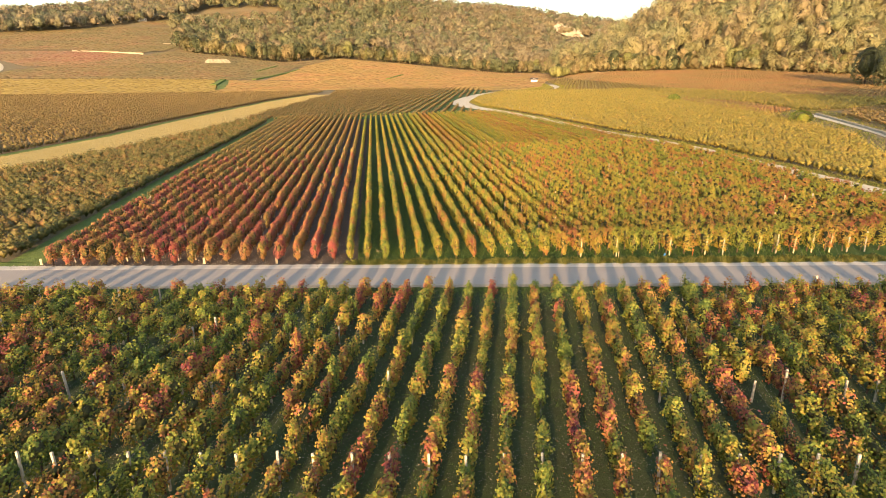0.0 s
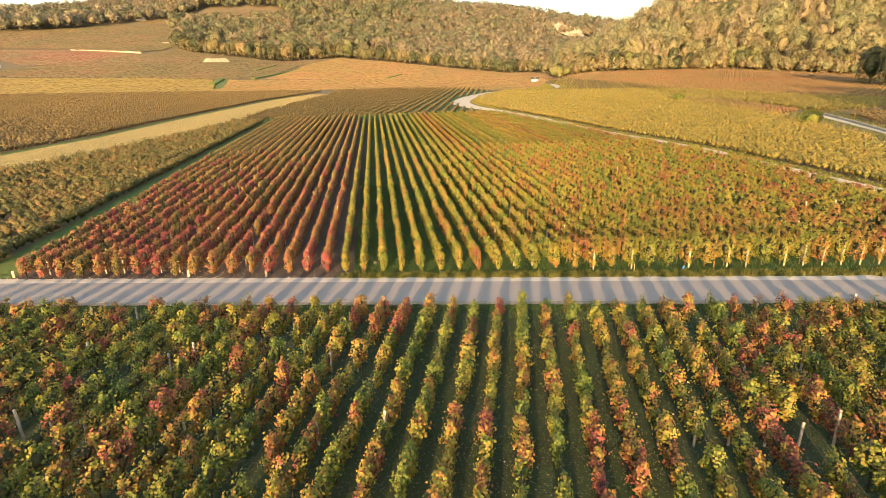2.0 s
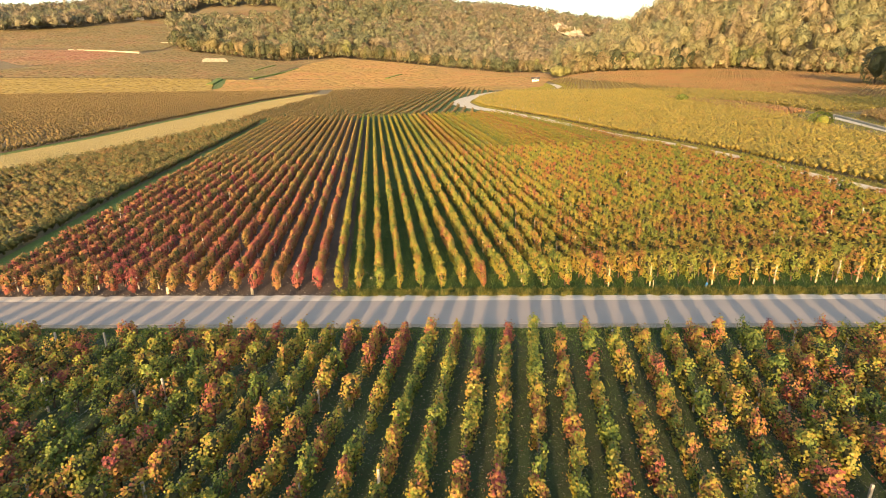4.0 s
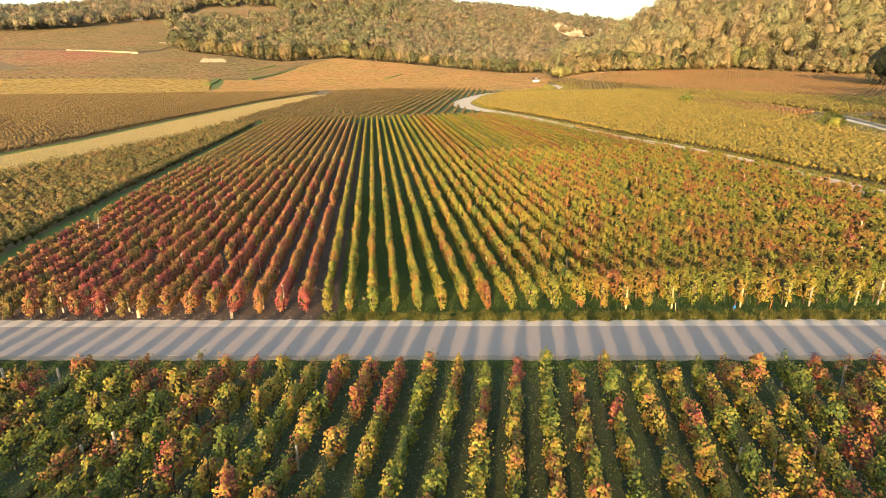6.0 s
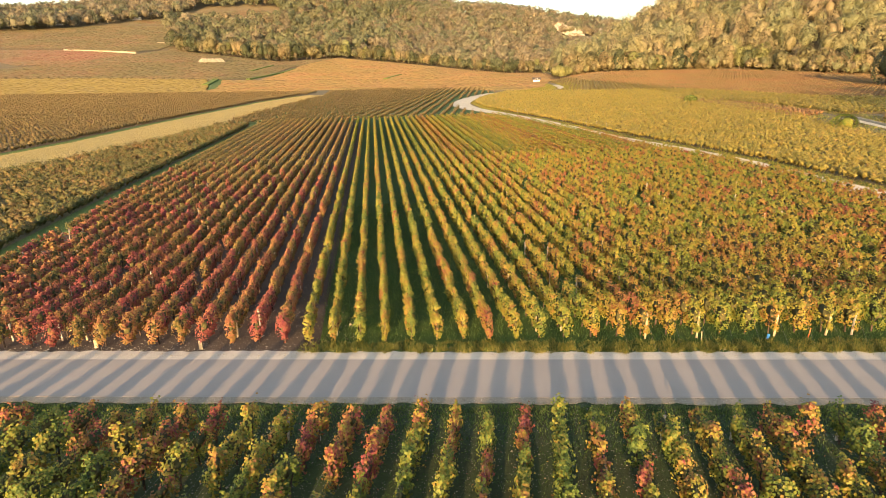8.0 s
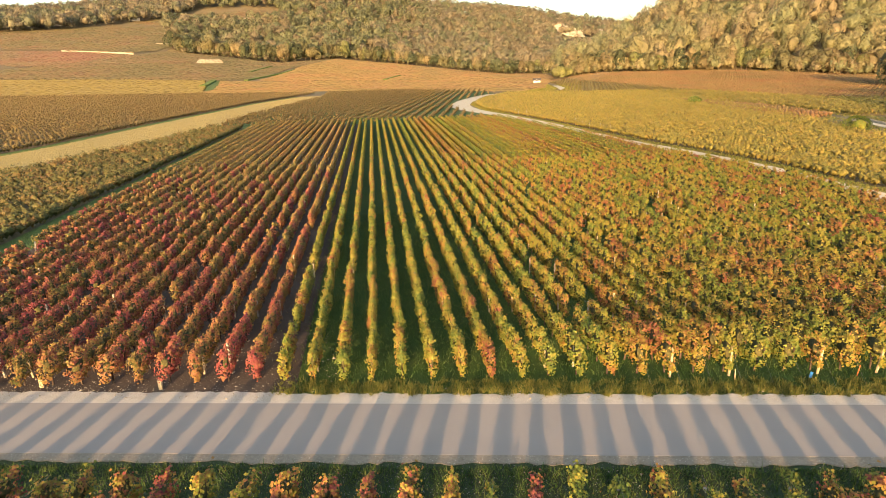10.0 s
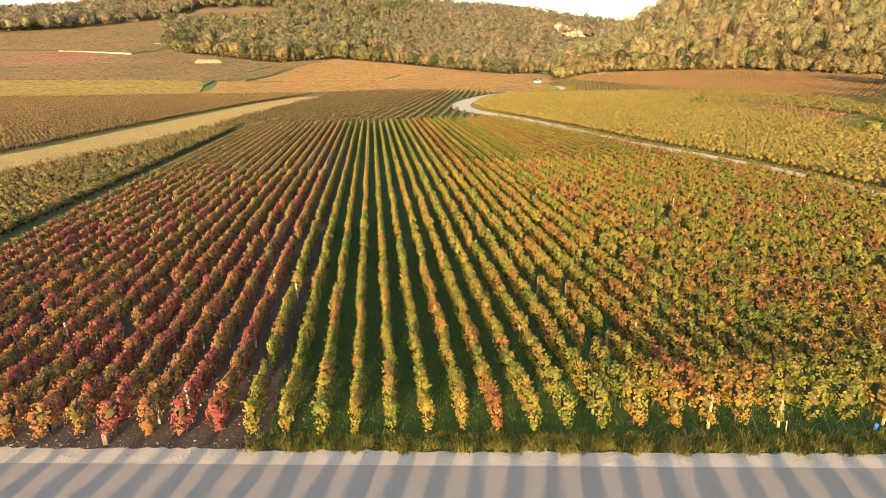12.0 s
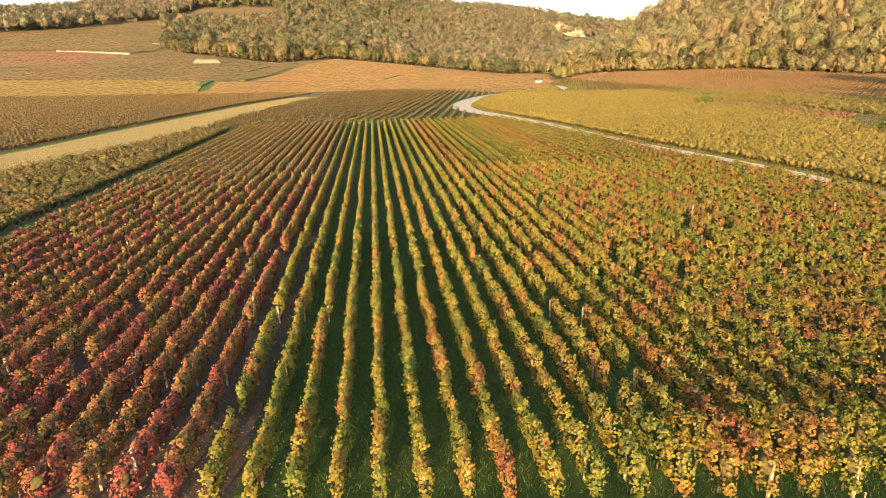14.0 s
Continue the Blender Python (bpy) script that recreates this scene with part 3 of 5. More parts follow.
def bush_row_plot(name, poly, az, gap, step, leaf, per, mat, ground, label, seed, tall=1.1, wide=0.3, along=0.46, lift=0.03, near=60.0, edge=(), hilly=False):
    """A vineyard plot: every vine a small bush of leaf clumps, sparser in leaves further off; edge: a line of vines that closes its side."""
    rng = np.random.default_rng(seed)
    if hilly:
        sheet("field_" + name, poly, ground, "soil and grass under a vineyard plot", "field", lift, az=az, gap=max(gap, 2.0), step=10)
    else:
        flat("field_" + name, poly, ground, "soil and grass under a vineyard plot", "field", lift)
    d, n, rows = spans(poly, az, gap)
    pts = []
    for o, s0, s1 in rows:
        s = np.arange(s0 + 0.4, s1 - 0.2, step)
        s = s[rng.random(len(s)) > 0.05]
        pts.append(np.outer(s + rng.normal(0, 0.08, len(s)), d) + np.outer(o + rng.normal(0, 0.04, len(s)), n))
    for (x0, y0), (x1, y1) in zip(edge, edge[1:]):
        t = np.arange(0, 1, 0.8 / math.hypot(x1 - x0, y1 - y0))[:, None]
        pts.append(np.array((x0, y0)) + t * (x1 - x0, y1 - y0) + rng.normal(0, 0.08, (len(t), 2)))
    p = np.concatenate(pts)
    base = lift + (land(p[:, 0], p[:, 1]) if hilly else np.zeros(len(p)))
    k = len(p)
    h = tall * rng.uniform(0.72, 1.12, k)
    fat = rng.uniform(0.7, 1.15, k)
    shape = np.array([(-1, 0, 0.55), (1, 0, 0.55), (0, -1, 0.6), (0, 1, 0.6), (0, 0, 0.80), (0, 0, 0.08)])
    d3, n3 = np.append(d, 0), np.append(n, 0)
    core = np.zeros((k, 6, 3)) + np.column_stack([p, base])[:, None]
    j = rng.uniform(0.8, 1.1, (k, 6))
    core += (shape[:, 0] * j)[:, :, None] * along * d3 + (shape[:, 1] * j * fat[:, None])[:, :, None] * wide * 0.5 * n3
    core[:, :, 2] += shape[:, 2] * h[:, None]
    tri = np.array([(0, 2, 4), (2, 1, 4), (1, 3, 4), (3, 0, 4), (2, 0, 5), (1, 2, 5), (3, 1, 5), (0, 3, 5)])
    cf = (tri[None, :, ::-1] + 6 * np.arange(k)[:, None, None]).reshape(-1, 3)
    cn = (shape[:, 0:1] * d3 + shape[:, 1:2] * n3 + (shape[:, 2:3] - 0.4) * (0, 0, 1.5))[None] + rng.normal(0, 0.15, (k, 6, 3))
    far = np.clip(np.hypot(p[:, 0], p[:, 1]) / near, 1, 4)
    count = np.maximum(np.round(per / far ** 1.3), 3).astype(int)
    i = np.repeat(np.arange(k), count)
    m = len(i)
    u = rng.normal(size=(m, 3)) + (0, 0, 0.45)
    u /= np.linalg.norm(u, axis=1, keepdims=True)
    reach = rng.uniform(0.75, 1.1, m)
    c = np.outer(u[:, 0] * along * reach, d3) + np.outer(u[:, 1] * wide * fat[i] * reach, n3)
    c[:, :2] += p[i]
    c[:, 2] += base[i] + h[i] * (0.54 + 0.44 * u[:, 2] * reach)
    whole = np.outer(u[:, 0] * 0.8, d3) + np.outer(u[:, 1], n3) + np.outer(u[:, 2], (0, 0, 1))
    own = whole + rng.normal(0, 0.45, (m, 3)) + (0, -0.7, 0.2)
    co, f = kites(rng, c, own, leaf * np.sqrt(far[i]), 0.12)
    co, f = join([(co, f), (core.reshape(-1, 3), cf)])
    me = mesh_of("vine_plot", co, f, mat, normals=np.concatenate([soft(whole, own, 0.5), cn.reshape(-1, 3)]))
    tagged(new("vine_plot", me), label, "vineyard", kind="stuff")


def plot(name, poly, az, gap, step, mat, ground, label, seed, tall=0.8, lift=0.03, wide=0.26):
    """A vineyard plot on the slopes: its ground, and the uneven hedges of its rows."""
    rng = np.random.default_rng(seed)
    sheet("field_" + name, poly, ground, "soil under a distant vineyard plot", "field", lift, az=az, gap=max(gap, 2.0), step=10)
    d, n, rows = spans(poly, az, gap)
    hedges, nors = [], []
    for o, s0, s1 in rows:
        m = max(3, int((s1 - s0) / step))
        u = np.linspace(s0, s1, m) + rng.normal(0, 0.15 * step, m)
        ring = []
        for q, z in ((-1, -0.3), (-0.75, 0.7), (0.05, 1.0), (0.8, 0.65), (1, -0.3)):
            xy = np.outer(u, d) + np.outer(o + q * wide * rng.uniform(0.6, 1.2, m), n)
            ring.append(np.column_stack([xy, land(xy[:, 0], xy[:, 1]) + lift + tall * z * rng.uniform(0.6, 1.1, m)]))
            nors.append(np.outer(np.full(m, q), [*n, 0]) * 0.5 + (0, -0.45, 0.55 + 0.3 * z) + rng.normal(0, 0.3, (m, 3)))
        i = np.arange(m - 1)
        q4 = [np.stack([i + r * m, i + 1 + r * m, i + 1 + (r + 1) * m, i + (r + 1) * m], 1)[:, ::-1] for r in range(4)]
        hedges.append((np.concatenate(ring), np.concatenate(q4)))
    co, f = join(hedges)
    tagged(new("vine_plot", mesh_of("vine_plot", co, f, mat, 4, normals=np.concatenate(nors))), label, "vineyard", kind="stuff")


near_field()
far_field()
LEFT_PATH = [(-46, 58), (-42.5, 70), (-39.4, 79.5), (-36.8, 88), (-33.3, 100), (-30.0, 121), (-27.2, 158), (-20.5, 212)]
LEFT_PATH_U = [(-60, 66), (-51.5, 83), (-49.1, 94.8), (-46.3, 107.2), (-44.0, 133), (-40, 164), (-34.8, 205), (-25.3, 243)]
flat("meadow_track", [(-24.5, 35.8), (-20.303, 35.3), (-20.303, 150), (-24.3, 150)], M_MEADOW, "green grass track between vineyard plots", "track", 0.025)
flat("meadow_corner", [(-54, 39.7), (-20.32, 34.35), (-20.32, 35.25), (-24.5, 35.75), (-54, 41.9)], M_MEADOW, "rough green grass beside the road", "grass", 0.015)
flat("straw_path", LEFT_PATH + [(-17, 235), (-17, 243)] + LEFT_PATH_U[::-1], M_STRAW, "wide path of dry mown grass", "path", 0.06)
ribbon("chalk_track", [(x - 0.1, y) for x, y in TRACK], TRACK_R, M_CHALK, "white chalk track along the vineyard", "track", 0.036)
flat("meadow_verge", [(x - 0.3, y) for x, y in TRACK_R[:9]] + [(x + 1.27, y) for x, y in TRACK_R[8::-1]], M_EAST, "grassy verge beside the chalk track", "verge", 0.03)

bush_row_plot("olive", [(-22.7, 35.6), (-22.9, 60), (-22.6, 126), (-29, 124)] + LEFT_PATH[4::-1] + [(-54, 42)], -80, 1.05, 0.95, 0.15, 30, L_OLIVE, M_OLIVE_PLOT, "vineyard plot with olive and rust leaves", 21, wide=0.38, edge=[(-22.9, 36.5), (-23.1, 60), (-22.8, 125)])
bush_row_plot("skew", [(-29.6, 125), (-21.8, 129.5), (25.5, 128.5), (22.5, 146), (22.0, 166), (26.5, 189), (47, 230), (47, 262), (10, 283), (-17, 272), (-17, 228), (-20.4, 212), (-27.1, 158)], 12.0, 2.1, 0.85, 0.16, 16, L_BROWN, M_INTERROW, "far vineyard plot with skew rows", 22, wide=0.4, along=0.52)
BROWN_EDGE = [(x - 2.2, y) for x, y in LEFT_PATH_U[1:]]
bush_row_plot("brown", [(-66, 66)] + BROWN_EDGE + [(-22, 268), (-76, 290), (-125, 301), (-185, 318), (-166, 240), (-72, 100)], 10, 1.3, 1.05, 0.17, 13, L_BROWN, M_BROWN_PLOT, "vineyard plot with brown autumn leaves", 23, wide=0.46, along=0.52, edge=[(x - 0.3, y) for x, y in BROWN_EDGE])
flat("meadow_edge", [(x + 0.05, y) for x, y in BROWN_EDGE] + [(x - 0.02, y) for x, y in LEFT_PATH_U[:0:-1]], M_MEADOW, "strip of green grass between straw and vines", "grass", 0.055)
bush_row_plot("east", [(x + 1.3, y) for x, y in TRACK_R[:12]] + [(50, 225), (100, 216), (88, 150), (80, 112), (72, 92), (68, 76), (56, 57), (45, 41)], 0, 1.15, 0.85, 0.15, 30, L_YELLOW, M_OLIVE_PLOT, "vineyard plot with yellow green leaves", 24, wide=0.42, along=0.55, edge=[(x + 1.7, y) for x, y in TRACK_R[:12]])


# ---- the slopes: plots of many colours, walls and banks ----
def slope(name, poly, mat, leaf, seed, label, az=-70, gap=3.0, per=2, size=0.7):
    if per > 4:
        bush_row_plot(name, poly, az, max(0.7 * gap, 1.3), 1.15, 0.19, 14, leaf, mat, label, seed, wide=0.52, along=0.62, lift=0.06, hilly=True)
    else:
        plot(name, poly, az, gap * 0.8, 1.2 + 0.6 * size, leaf, mat, label, seed, 0.6, 0.06, gap * 0.34)


L_REDFAR = leaf_material("far_vines_red", [(0, (0.11, 0.10, 0.056)), (0.4, (0.16, 0.12, 0.07)), (0.65, (0.175, 0.103, 0.068)), (1, (0.18, 0.087, 0.066))], 0.5, 1.6, 0.0, 0.0, 0.025, 0.35, 0.7, 0.6)
# olive brown kept low in saturation, distance haze mixed into the colour
L_OCHRE = leaf_material("far_vines_olive_brown", [(0, (0.080, 0.082, 0.042)), (0.4, (0.120, 0.106, 0.054)), (0.7, (0.145, 0.105, 0.058)), (1, (0.15, 0.084, 0.058))], 0.48, 1.4, 0.0, 0.0, 0.03, 0.35, 1.0, 0.6)
L_AMBER = leaf_material("far_vines_amber", [(0, (0.13, 0.115, 0.05)), (0.4, (0.215, 0.160, 0.066)), (0.7, (0.245, 0.150, 0.070)), (1, (0.24, 0.112, 0.068))], 0.48, 1.4, 0.0, 0.0, 0.03, 0.35, 1.0, 0.6)
L_RUSSET = leaf_material("far_vines_russet", [(0, (0.14, 0.115, 0.05)), (0.4, (0.22, 0.155, 0.064)), (0.7, (0.25, 0.145, 0.066)), (1, (0.245, 0.118, 0.066))], 0.5, 1.3, 0.0, 0.0, 0.04, 0.35, 0.9, 0.6)
# blue raised here too for haze
M_RUSSET = earth_material("russet_plot", (0.34, 0.19, 0.091), (0.30, 0.20, 0.078), 1.2, 0.05)
slope("yellow_strip", [(-185, 320), (-125, 303), (-74, 288), (-93, 365), (-104, 408), (-167, 405), (-246, 395)], M_YELLOW_PLOT, L_GOLDEN, 31, "strip of yellow autumn vines", -75)
slope("rust", [(-246, 404), (-167, 409), (-104, 412), (-76, 424), (-67, 523), (-140, 515), (-225, 483), (-247, 445)], M_OLIVE_PLOT, L_OCHRE, 32, "rust and olive vines on rising ground", -70)
slope("red", [(-252, 470), (-193, 482), (-150, 522), (-199, 553), (-277, 597), (-334, 586), (-303, 520)], M_RED_PLOT, L_REDFAR, 33, "red vines on a slope", -65)
slope("dun", [(-338, 597), (-281, 610), (-206, 576), (-200, 690), (-239, 800), (-362, 780), (-430, 735)], M_OLIVE_PLOT, L_OCHRE, 34, "olive brown vines on an upper slope", -65, 4.0, 2, 1.0)
slope("upper", [(-286, 810), (-242, 815), (-126, 870), (-150, 915), (-252, 880), (-286, 850)], M_OLIVE_PLOT, L_OCHRE, 35, "ochre vines below a hilltop wood", -70, 4.0, 2, 1.0)
slope("ochre", [(-22, 292), (60, 242), (76, 262), (85, 292), (97, 327), (-80, 333), (-80, 300)], M_OCHRE_PLOT, L_AMBER, 36, "ochre vines on the valley floor", -80, 2.4, 4, 0.5)
slope("gold", [(-80.5, 334), (97.3, 328), (112, 371), (112.3, 400), (-94, 405)], M_YELLOW_PLOT, L_AMBER, 45, "golden brown vines on the valley floor", -80, 2.4, 4, 0.5)
slope("rose", [(-72, 416), (112.4, 402), (113, 480), (-64, 487)], M_RUSSET, L_AMBER, 46, "russet brown vines on rising ground", -80, 2.6, 3, 0.5)
slope("tawny", [(-63.5, 489), (113, 482), (113, 530), (84, 620), (25, 622), (-34, 622), (-59, 540)], M_OCHRE_PLOT, L_AMBER, 47, "tawny vines below a wood", -80, 2.6, 3, 0.5)
slope("russet", [(104, 278), (140, 345), (178, 340), (225, 300), (262, 285), (262, 240), (230, 190), (160, 120), (136, 122), (122, 158), (116, 208)], M_RUSSET, L_RUSSET, 37, "russet vines below a wooded hill", -50, 2.0, 7, 0.6)
slope("wheat", [(66, 226), (101, 218.5), (115.5, 208.5), (103.8, 277), (111, 340), (97.5, 326), (91, 290), (85, 254), (77, 233)], M_YELLOW_PLOT, L_GOLDEN, 44, "golden vines beside a bend of the far track", 20, 2.0, 6, 0.5)
slope("lime", [(150, 350), (200, 345), (222, 318), (222, 303), (178, 342)], M_YELLOW_PLOT, L_YELLOW, 38, "bright yellow green vines below the wood", 40)
slope("rusty_strip", [(84, 172), (91, 137), (87, 113), (76, 108), (80, 140)], M_RUSSET, L_RUSSET, 39, "strip of rust orange vines", 0, 1.5, 7, 0.6)
slope("gold_strip", [(89, 152), (101.3, 215.5), (115.7, 207), (121, 158), (140, 143), (118, 121), (99, 112), (90, 112), (94, 137)], M_YELLOW_PLOT, L_YELLOW, 40, "strip of yellow vines in dry grass", 20, 1.6, 6, 0.6)
slope("umber", [(88, 101), (98, 110), (118, 118), (130, 100), (84, 72), (78, 78)], M_BROWN_PLOT, L_BROWN, 41, "dark brown vines behind a low stone wall", 30, 1.4, 6, 0.55)


slope("sienna", [(-222, 487), (-140, 519), (-67, 527), (-59, 543), (-36, 618), (-100, 600), (-140, 612), (-195, 640), (-197, 558)], M_RED_PLOT, L_OCHRE, 42, "rust brown vines below a wood", -65)
slope("sorrel", [(98, 328), (111, 341.5), (104, 279), (140, 346), (140, 400), (152, 470), (166, 612), (86, 620), (113.6, 530), (113.6, 480), (113, 402), (112.5, 371)], M_OCHRE_PLOT, L_AMBER, 43, "ochre vines at the valley end", 10)


def lay(points, wide, tall, mat, name, label, category, sink=0.6, seed=0, round_ends=False):
    """A low wall, bank or heap along a line on the land, uneven along its length."""
    rng = np.random.default_rng(seed)
    p = np.array(points, float)
    seg = np.concatenate([[0], np.cumsum(np.linalg.norm(np.diff(p, axis=0), axis=1))])
    m = max(14 if round_ends else 4, int(seg[-1] / (2.0 * tall)))
    s = np.linspace(0, seg[-1], m)
    xy = np.column_stack([np.interp(s, seg, p[:, 0]), np.interp(s, seg, p[:, 1])])
    d = np.gradient(xy, axis=0)
    d /= np.linalg.norm(d, axis=1, keepdims=True)
    n = np.column_stack([d[:, 1], -d[:, 0]])
    z = land(xy[:, 0], xy[:, 1])
    h = tall * (1 + rng.normal(0, 0.07, m))
    if round_ends:
        h = h * np.sqrt(np.clip(1.02 - np.abs(np.linspace(-1, 1, m)) ** 5, 0.02, 1))
    rings = [(-0.55, -sink), (-0.5, 0.35), (-0.42, 0.95), (0.0, 1.0), (0.42, 0.95), (0.5, 0.35), (0.55, -sink)]
    co = np.concatenate([np.column_stack([xy + n * wide * w * (1 + rng.normal(0, 0.06, (m, 1))), z + h * q + (0 if q > 0 else -0.5)]) for w, q in rings])
    i = np.arange(m - 1)
    f = [np.stack([i + r * m, i + 1 + r * m, i + 1 + (r + 1) * m, i + (r + 1) * m], 1) for r in range(len(rings) - 1)]
    e = np.arange(len(rings)) * m
    f += [np.array([[e[0], e[1], e[5], e[6]], [e[1], e[2], e[4], e[5]]]), np.array([[e[6], e[5], e[1], e[0]], [e[5], e[4], e[2], e[1]]]) + m - 1]
    return tagged(new(name, mesh_of(name, co, np.concatenate(f), mat, 4)), label, category)


lay([(-277, 599), (-240, 578), (-201, 560)], 1.2, 1.2, M_STONE, "retaining_wall", "long pale dry stone retaining wall on a slope", "stone wall", seed=1)
lay([(-217, 666), (-203, 674)], 1.2, 1.2, M_STONE, "retaining_wall", "short pale stone retaining wall near a wood", "stone wall", seed=2)
lay([(-166, 869), (-136, 873)], 1.2, 1.2, M_STONE, "retaining_wall", "pale stone wall below a hilltop wood", "stone wall", seed=3)
lay([(-140, 526), (-124, 541)], 5.0, 3.2, M_STONE, "stone_heap", "long rounded heap of pale crushed stone", "stone heap", seed=4, round_ends=True)
lay([(87, 106), (80, 90), (74.5, 77.5), (68, 66)], 0.4, 0.4, M_STONE, "stone_wall", "low pale stone wall along a path", "stone wall", seed=5)
ribbon("chalk_path", [(85.1, 106.8), (78.1, 88.8), (72.6, 75.8), (65.6, 63.8)], [(86.4, 106.1), (79.4, 88.1), (73.8, 75.1), (66.8, 63.1)], M_CHALK, "pale chalk path beside a low wall", "path", 0.05)
ribbon("chalk_bend", [(62, 231), (72, 238), (80, 256), (87, 288)], [(64, 228.5), (75, 235), (83, 255), (89.5, 287)], M_CHALK, "pale chalk bend of a far track", "track", 0.12)
ribbon("far_lane", [(-276, 380), (-254, 404), (-256, 436), (-280, 480), (-312, 512)], [(-271, 376), (-249.5, 402), (-251.5, 438), (-276, 483), (-308, 517)], M_CHALK, "pale far lane curving up a slope", "road", 0.25)
for k, (line, wide, tall) in enumerate(([[(-90, 478), (-84, 544)], 3, 0.8], [[(-80, 414), (-69, 468), (-61, 509)], 3, 0.8], [[(10, 408), (22, 453)], 3, 0.8], [[(-95, 366), (-99, 408)], 4, 0.9], [[(133, 352), (148, 338)], 1.5, 0.5])):
    lay(line, wide, tall, M_MEADOW if k < 4 else M_STONE, "grass_bank" if k < 4 else "stone_bank", "green grassy bank between vineyard plots" if k < 4 else "pale bank at the foot of a wood", "bank", seed=10 + k)
sheet("meadow_gap", [(-74, 289), (-69, 288), (-83, 368), (-93, 412), (-101, 411), (-95, 366)], M_MEADOW, "green grassy gap between plots", "grass", 0.15, -10, 2.0, 10)


# ---- trees ----
def crown(rng, leaves, size, radius=1.0, tall=1.15, top=False, fine=1):
    """Leaf sprays over several overlapping lobes, round a small dense inside."""
    lobes = rng.normal(0, 0.3, (9, 3)) * (1, 1, 0.9)
    lobes[0] = 0
    rad = rng.uniform(0.30, 0.48, 9)
    rad[0] = 0.66
    d = rng.normal(size=(leaves, 3))
    d[:, 2] = np.abs(d[:, 2] + 0.35) - 0.35 if top else d[:, 2] + 0.3
    d /= np.linalg.norm(d, axis=1, keepdims=True)
    reach = d @ (lobes * 1.25).T + rad
    near = reach.argmax(1)
    c = d * (reach.max(1) * rng.uniform(0.86, 1.0, leaves))[:, None]
    whole = (c - lobes[near] * 1.25) / rad[near][:, None] + (0, 0, 0.2)
    c = c * (radius, radius, radius * tall)
    own = whole * 0.8 + rng.normal(0, 0.38, (leaves, 3))
    leafy = sprays(rng, c, own, size)
    unit = [v / (np.linalg.norm(v, axis=1, keepdims=True) + 1e-9) for v in (whole, own)]
    nor = np.repeat(unit[0] * 0.82 + unit[1] * 0.18, 3, 0)
    bm = bmesh.new()
    bmesh.ops.create_icosphere(bm, subdivisions=fine, radius=1)
    v = np.array([q.co for q in bm.verts])
    faces = np.array([[q.index for q in f.verts] for f in bm.faces])
    bm.free()
    reach = v @ (lobes * 1.25).T + rad
    core = v * (reach.max(1) * rng.uniform(0.56, 0.70, len(v)))[:, None]
    co, f = join([leafy, (core * (radius, radius, radius * tall), faces)])
    return co, f, np.concatenate([nor, v])


def wood(name, az, d, radius, leaves, mats, label, seed, size=0.4, tall=1.2, fine=1):
    """A far wood: a crowd of crowns of several kinds of tree on the land, as one mass."""
    rng = np.random.default_rng(seed)
    kinds = [crown(rng, leaves, size, 1.0, tall * rng.uniform(0.85, 1.2), True, fine) for _ in range(9)]
    x, y = d * np.sin(np.radians(az)), d * np.cos(np.radians(az))
    z = land(x, y)
    r = radius * rng.uniform(0.65, 1.3, len(x))
    co, fs, nors, sort, k = [], [], [], [], 0
    for i in range(len(x)):
        c, f, nv = kinds[i % 9]
        a = rng.uniform(0, 6.28)
        ca, sa2 = math.cos(a), math.sin(a)
        co.append(np.column_stack([(c[:, 0] * ca - c[:, 1] * sa2) * r[i] + x[i], (c[:, 0] * sa2 + c[:, 1] * ca) * r[i] + y[i], c[:, 2] * r[i] * 1.1 + z[i] + 1.55 * r[i]]))
        nors.append(np.column_stack([nv[:, 0] * ca - nv[:, 1] * sa2, nv[:, 0] * sa2 + nv[:, 1] * ca, nv[:, 2]]))
        fs.append(f + k)
        sort.append(np.full(len(f), rng.integers(0, len(mats)), np.int32))
        k += len(c)
    me = mesh_of(name, np.concatenate(co), np.concatenate(fs), mats, normals=np.concatenate(nors))
    me.polygons.foreach_set("material_index", np.concatenate(sort))
    tagged(new(name, me), label, "wood", kind="stuff")


def scatter(rng, gap, az0, az1, near, far):
    """Places about gap metres apart over a sector of the land; near and far follow the azimuth."""
    x, y = np.meshgrid(np.arange(-900, 900, gap), np.arange(100, 1200, gap))
    x[1::2] += gap / 2
    x, y = (x + rng.normal(0, gap * 0.2, x.shape)).ravel(), (y + rng.normal(0, gap * 0.2, y.shape)).ravel()
    az, d = np.degrees(np.arctan2(x, y)), np.hypot(x, y)
    keep = (az > az0) & (az < az1) & (d > near(az)) & (d < far(az))
    return az[keep], d[keep]


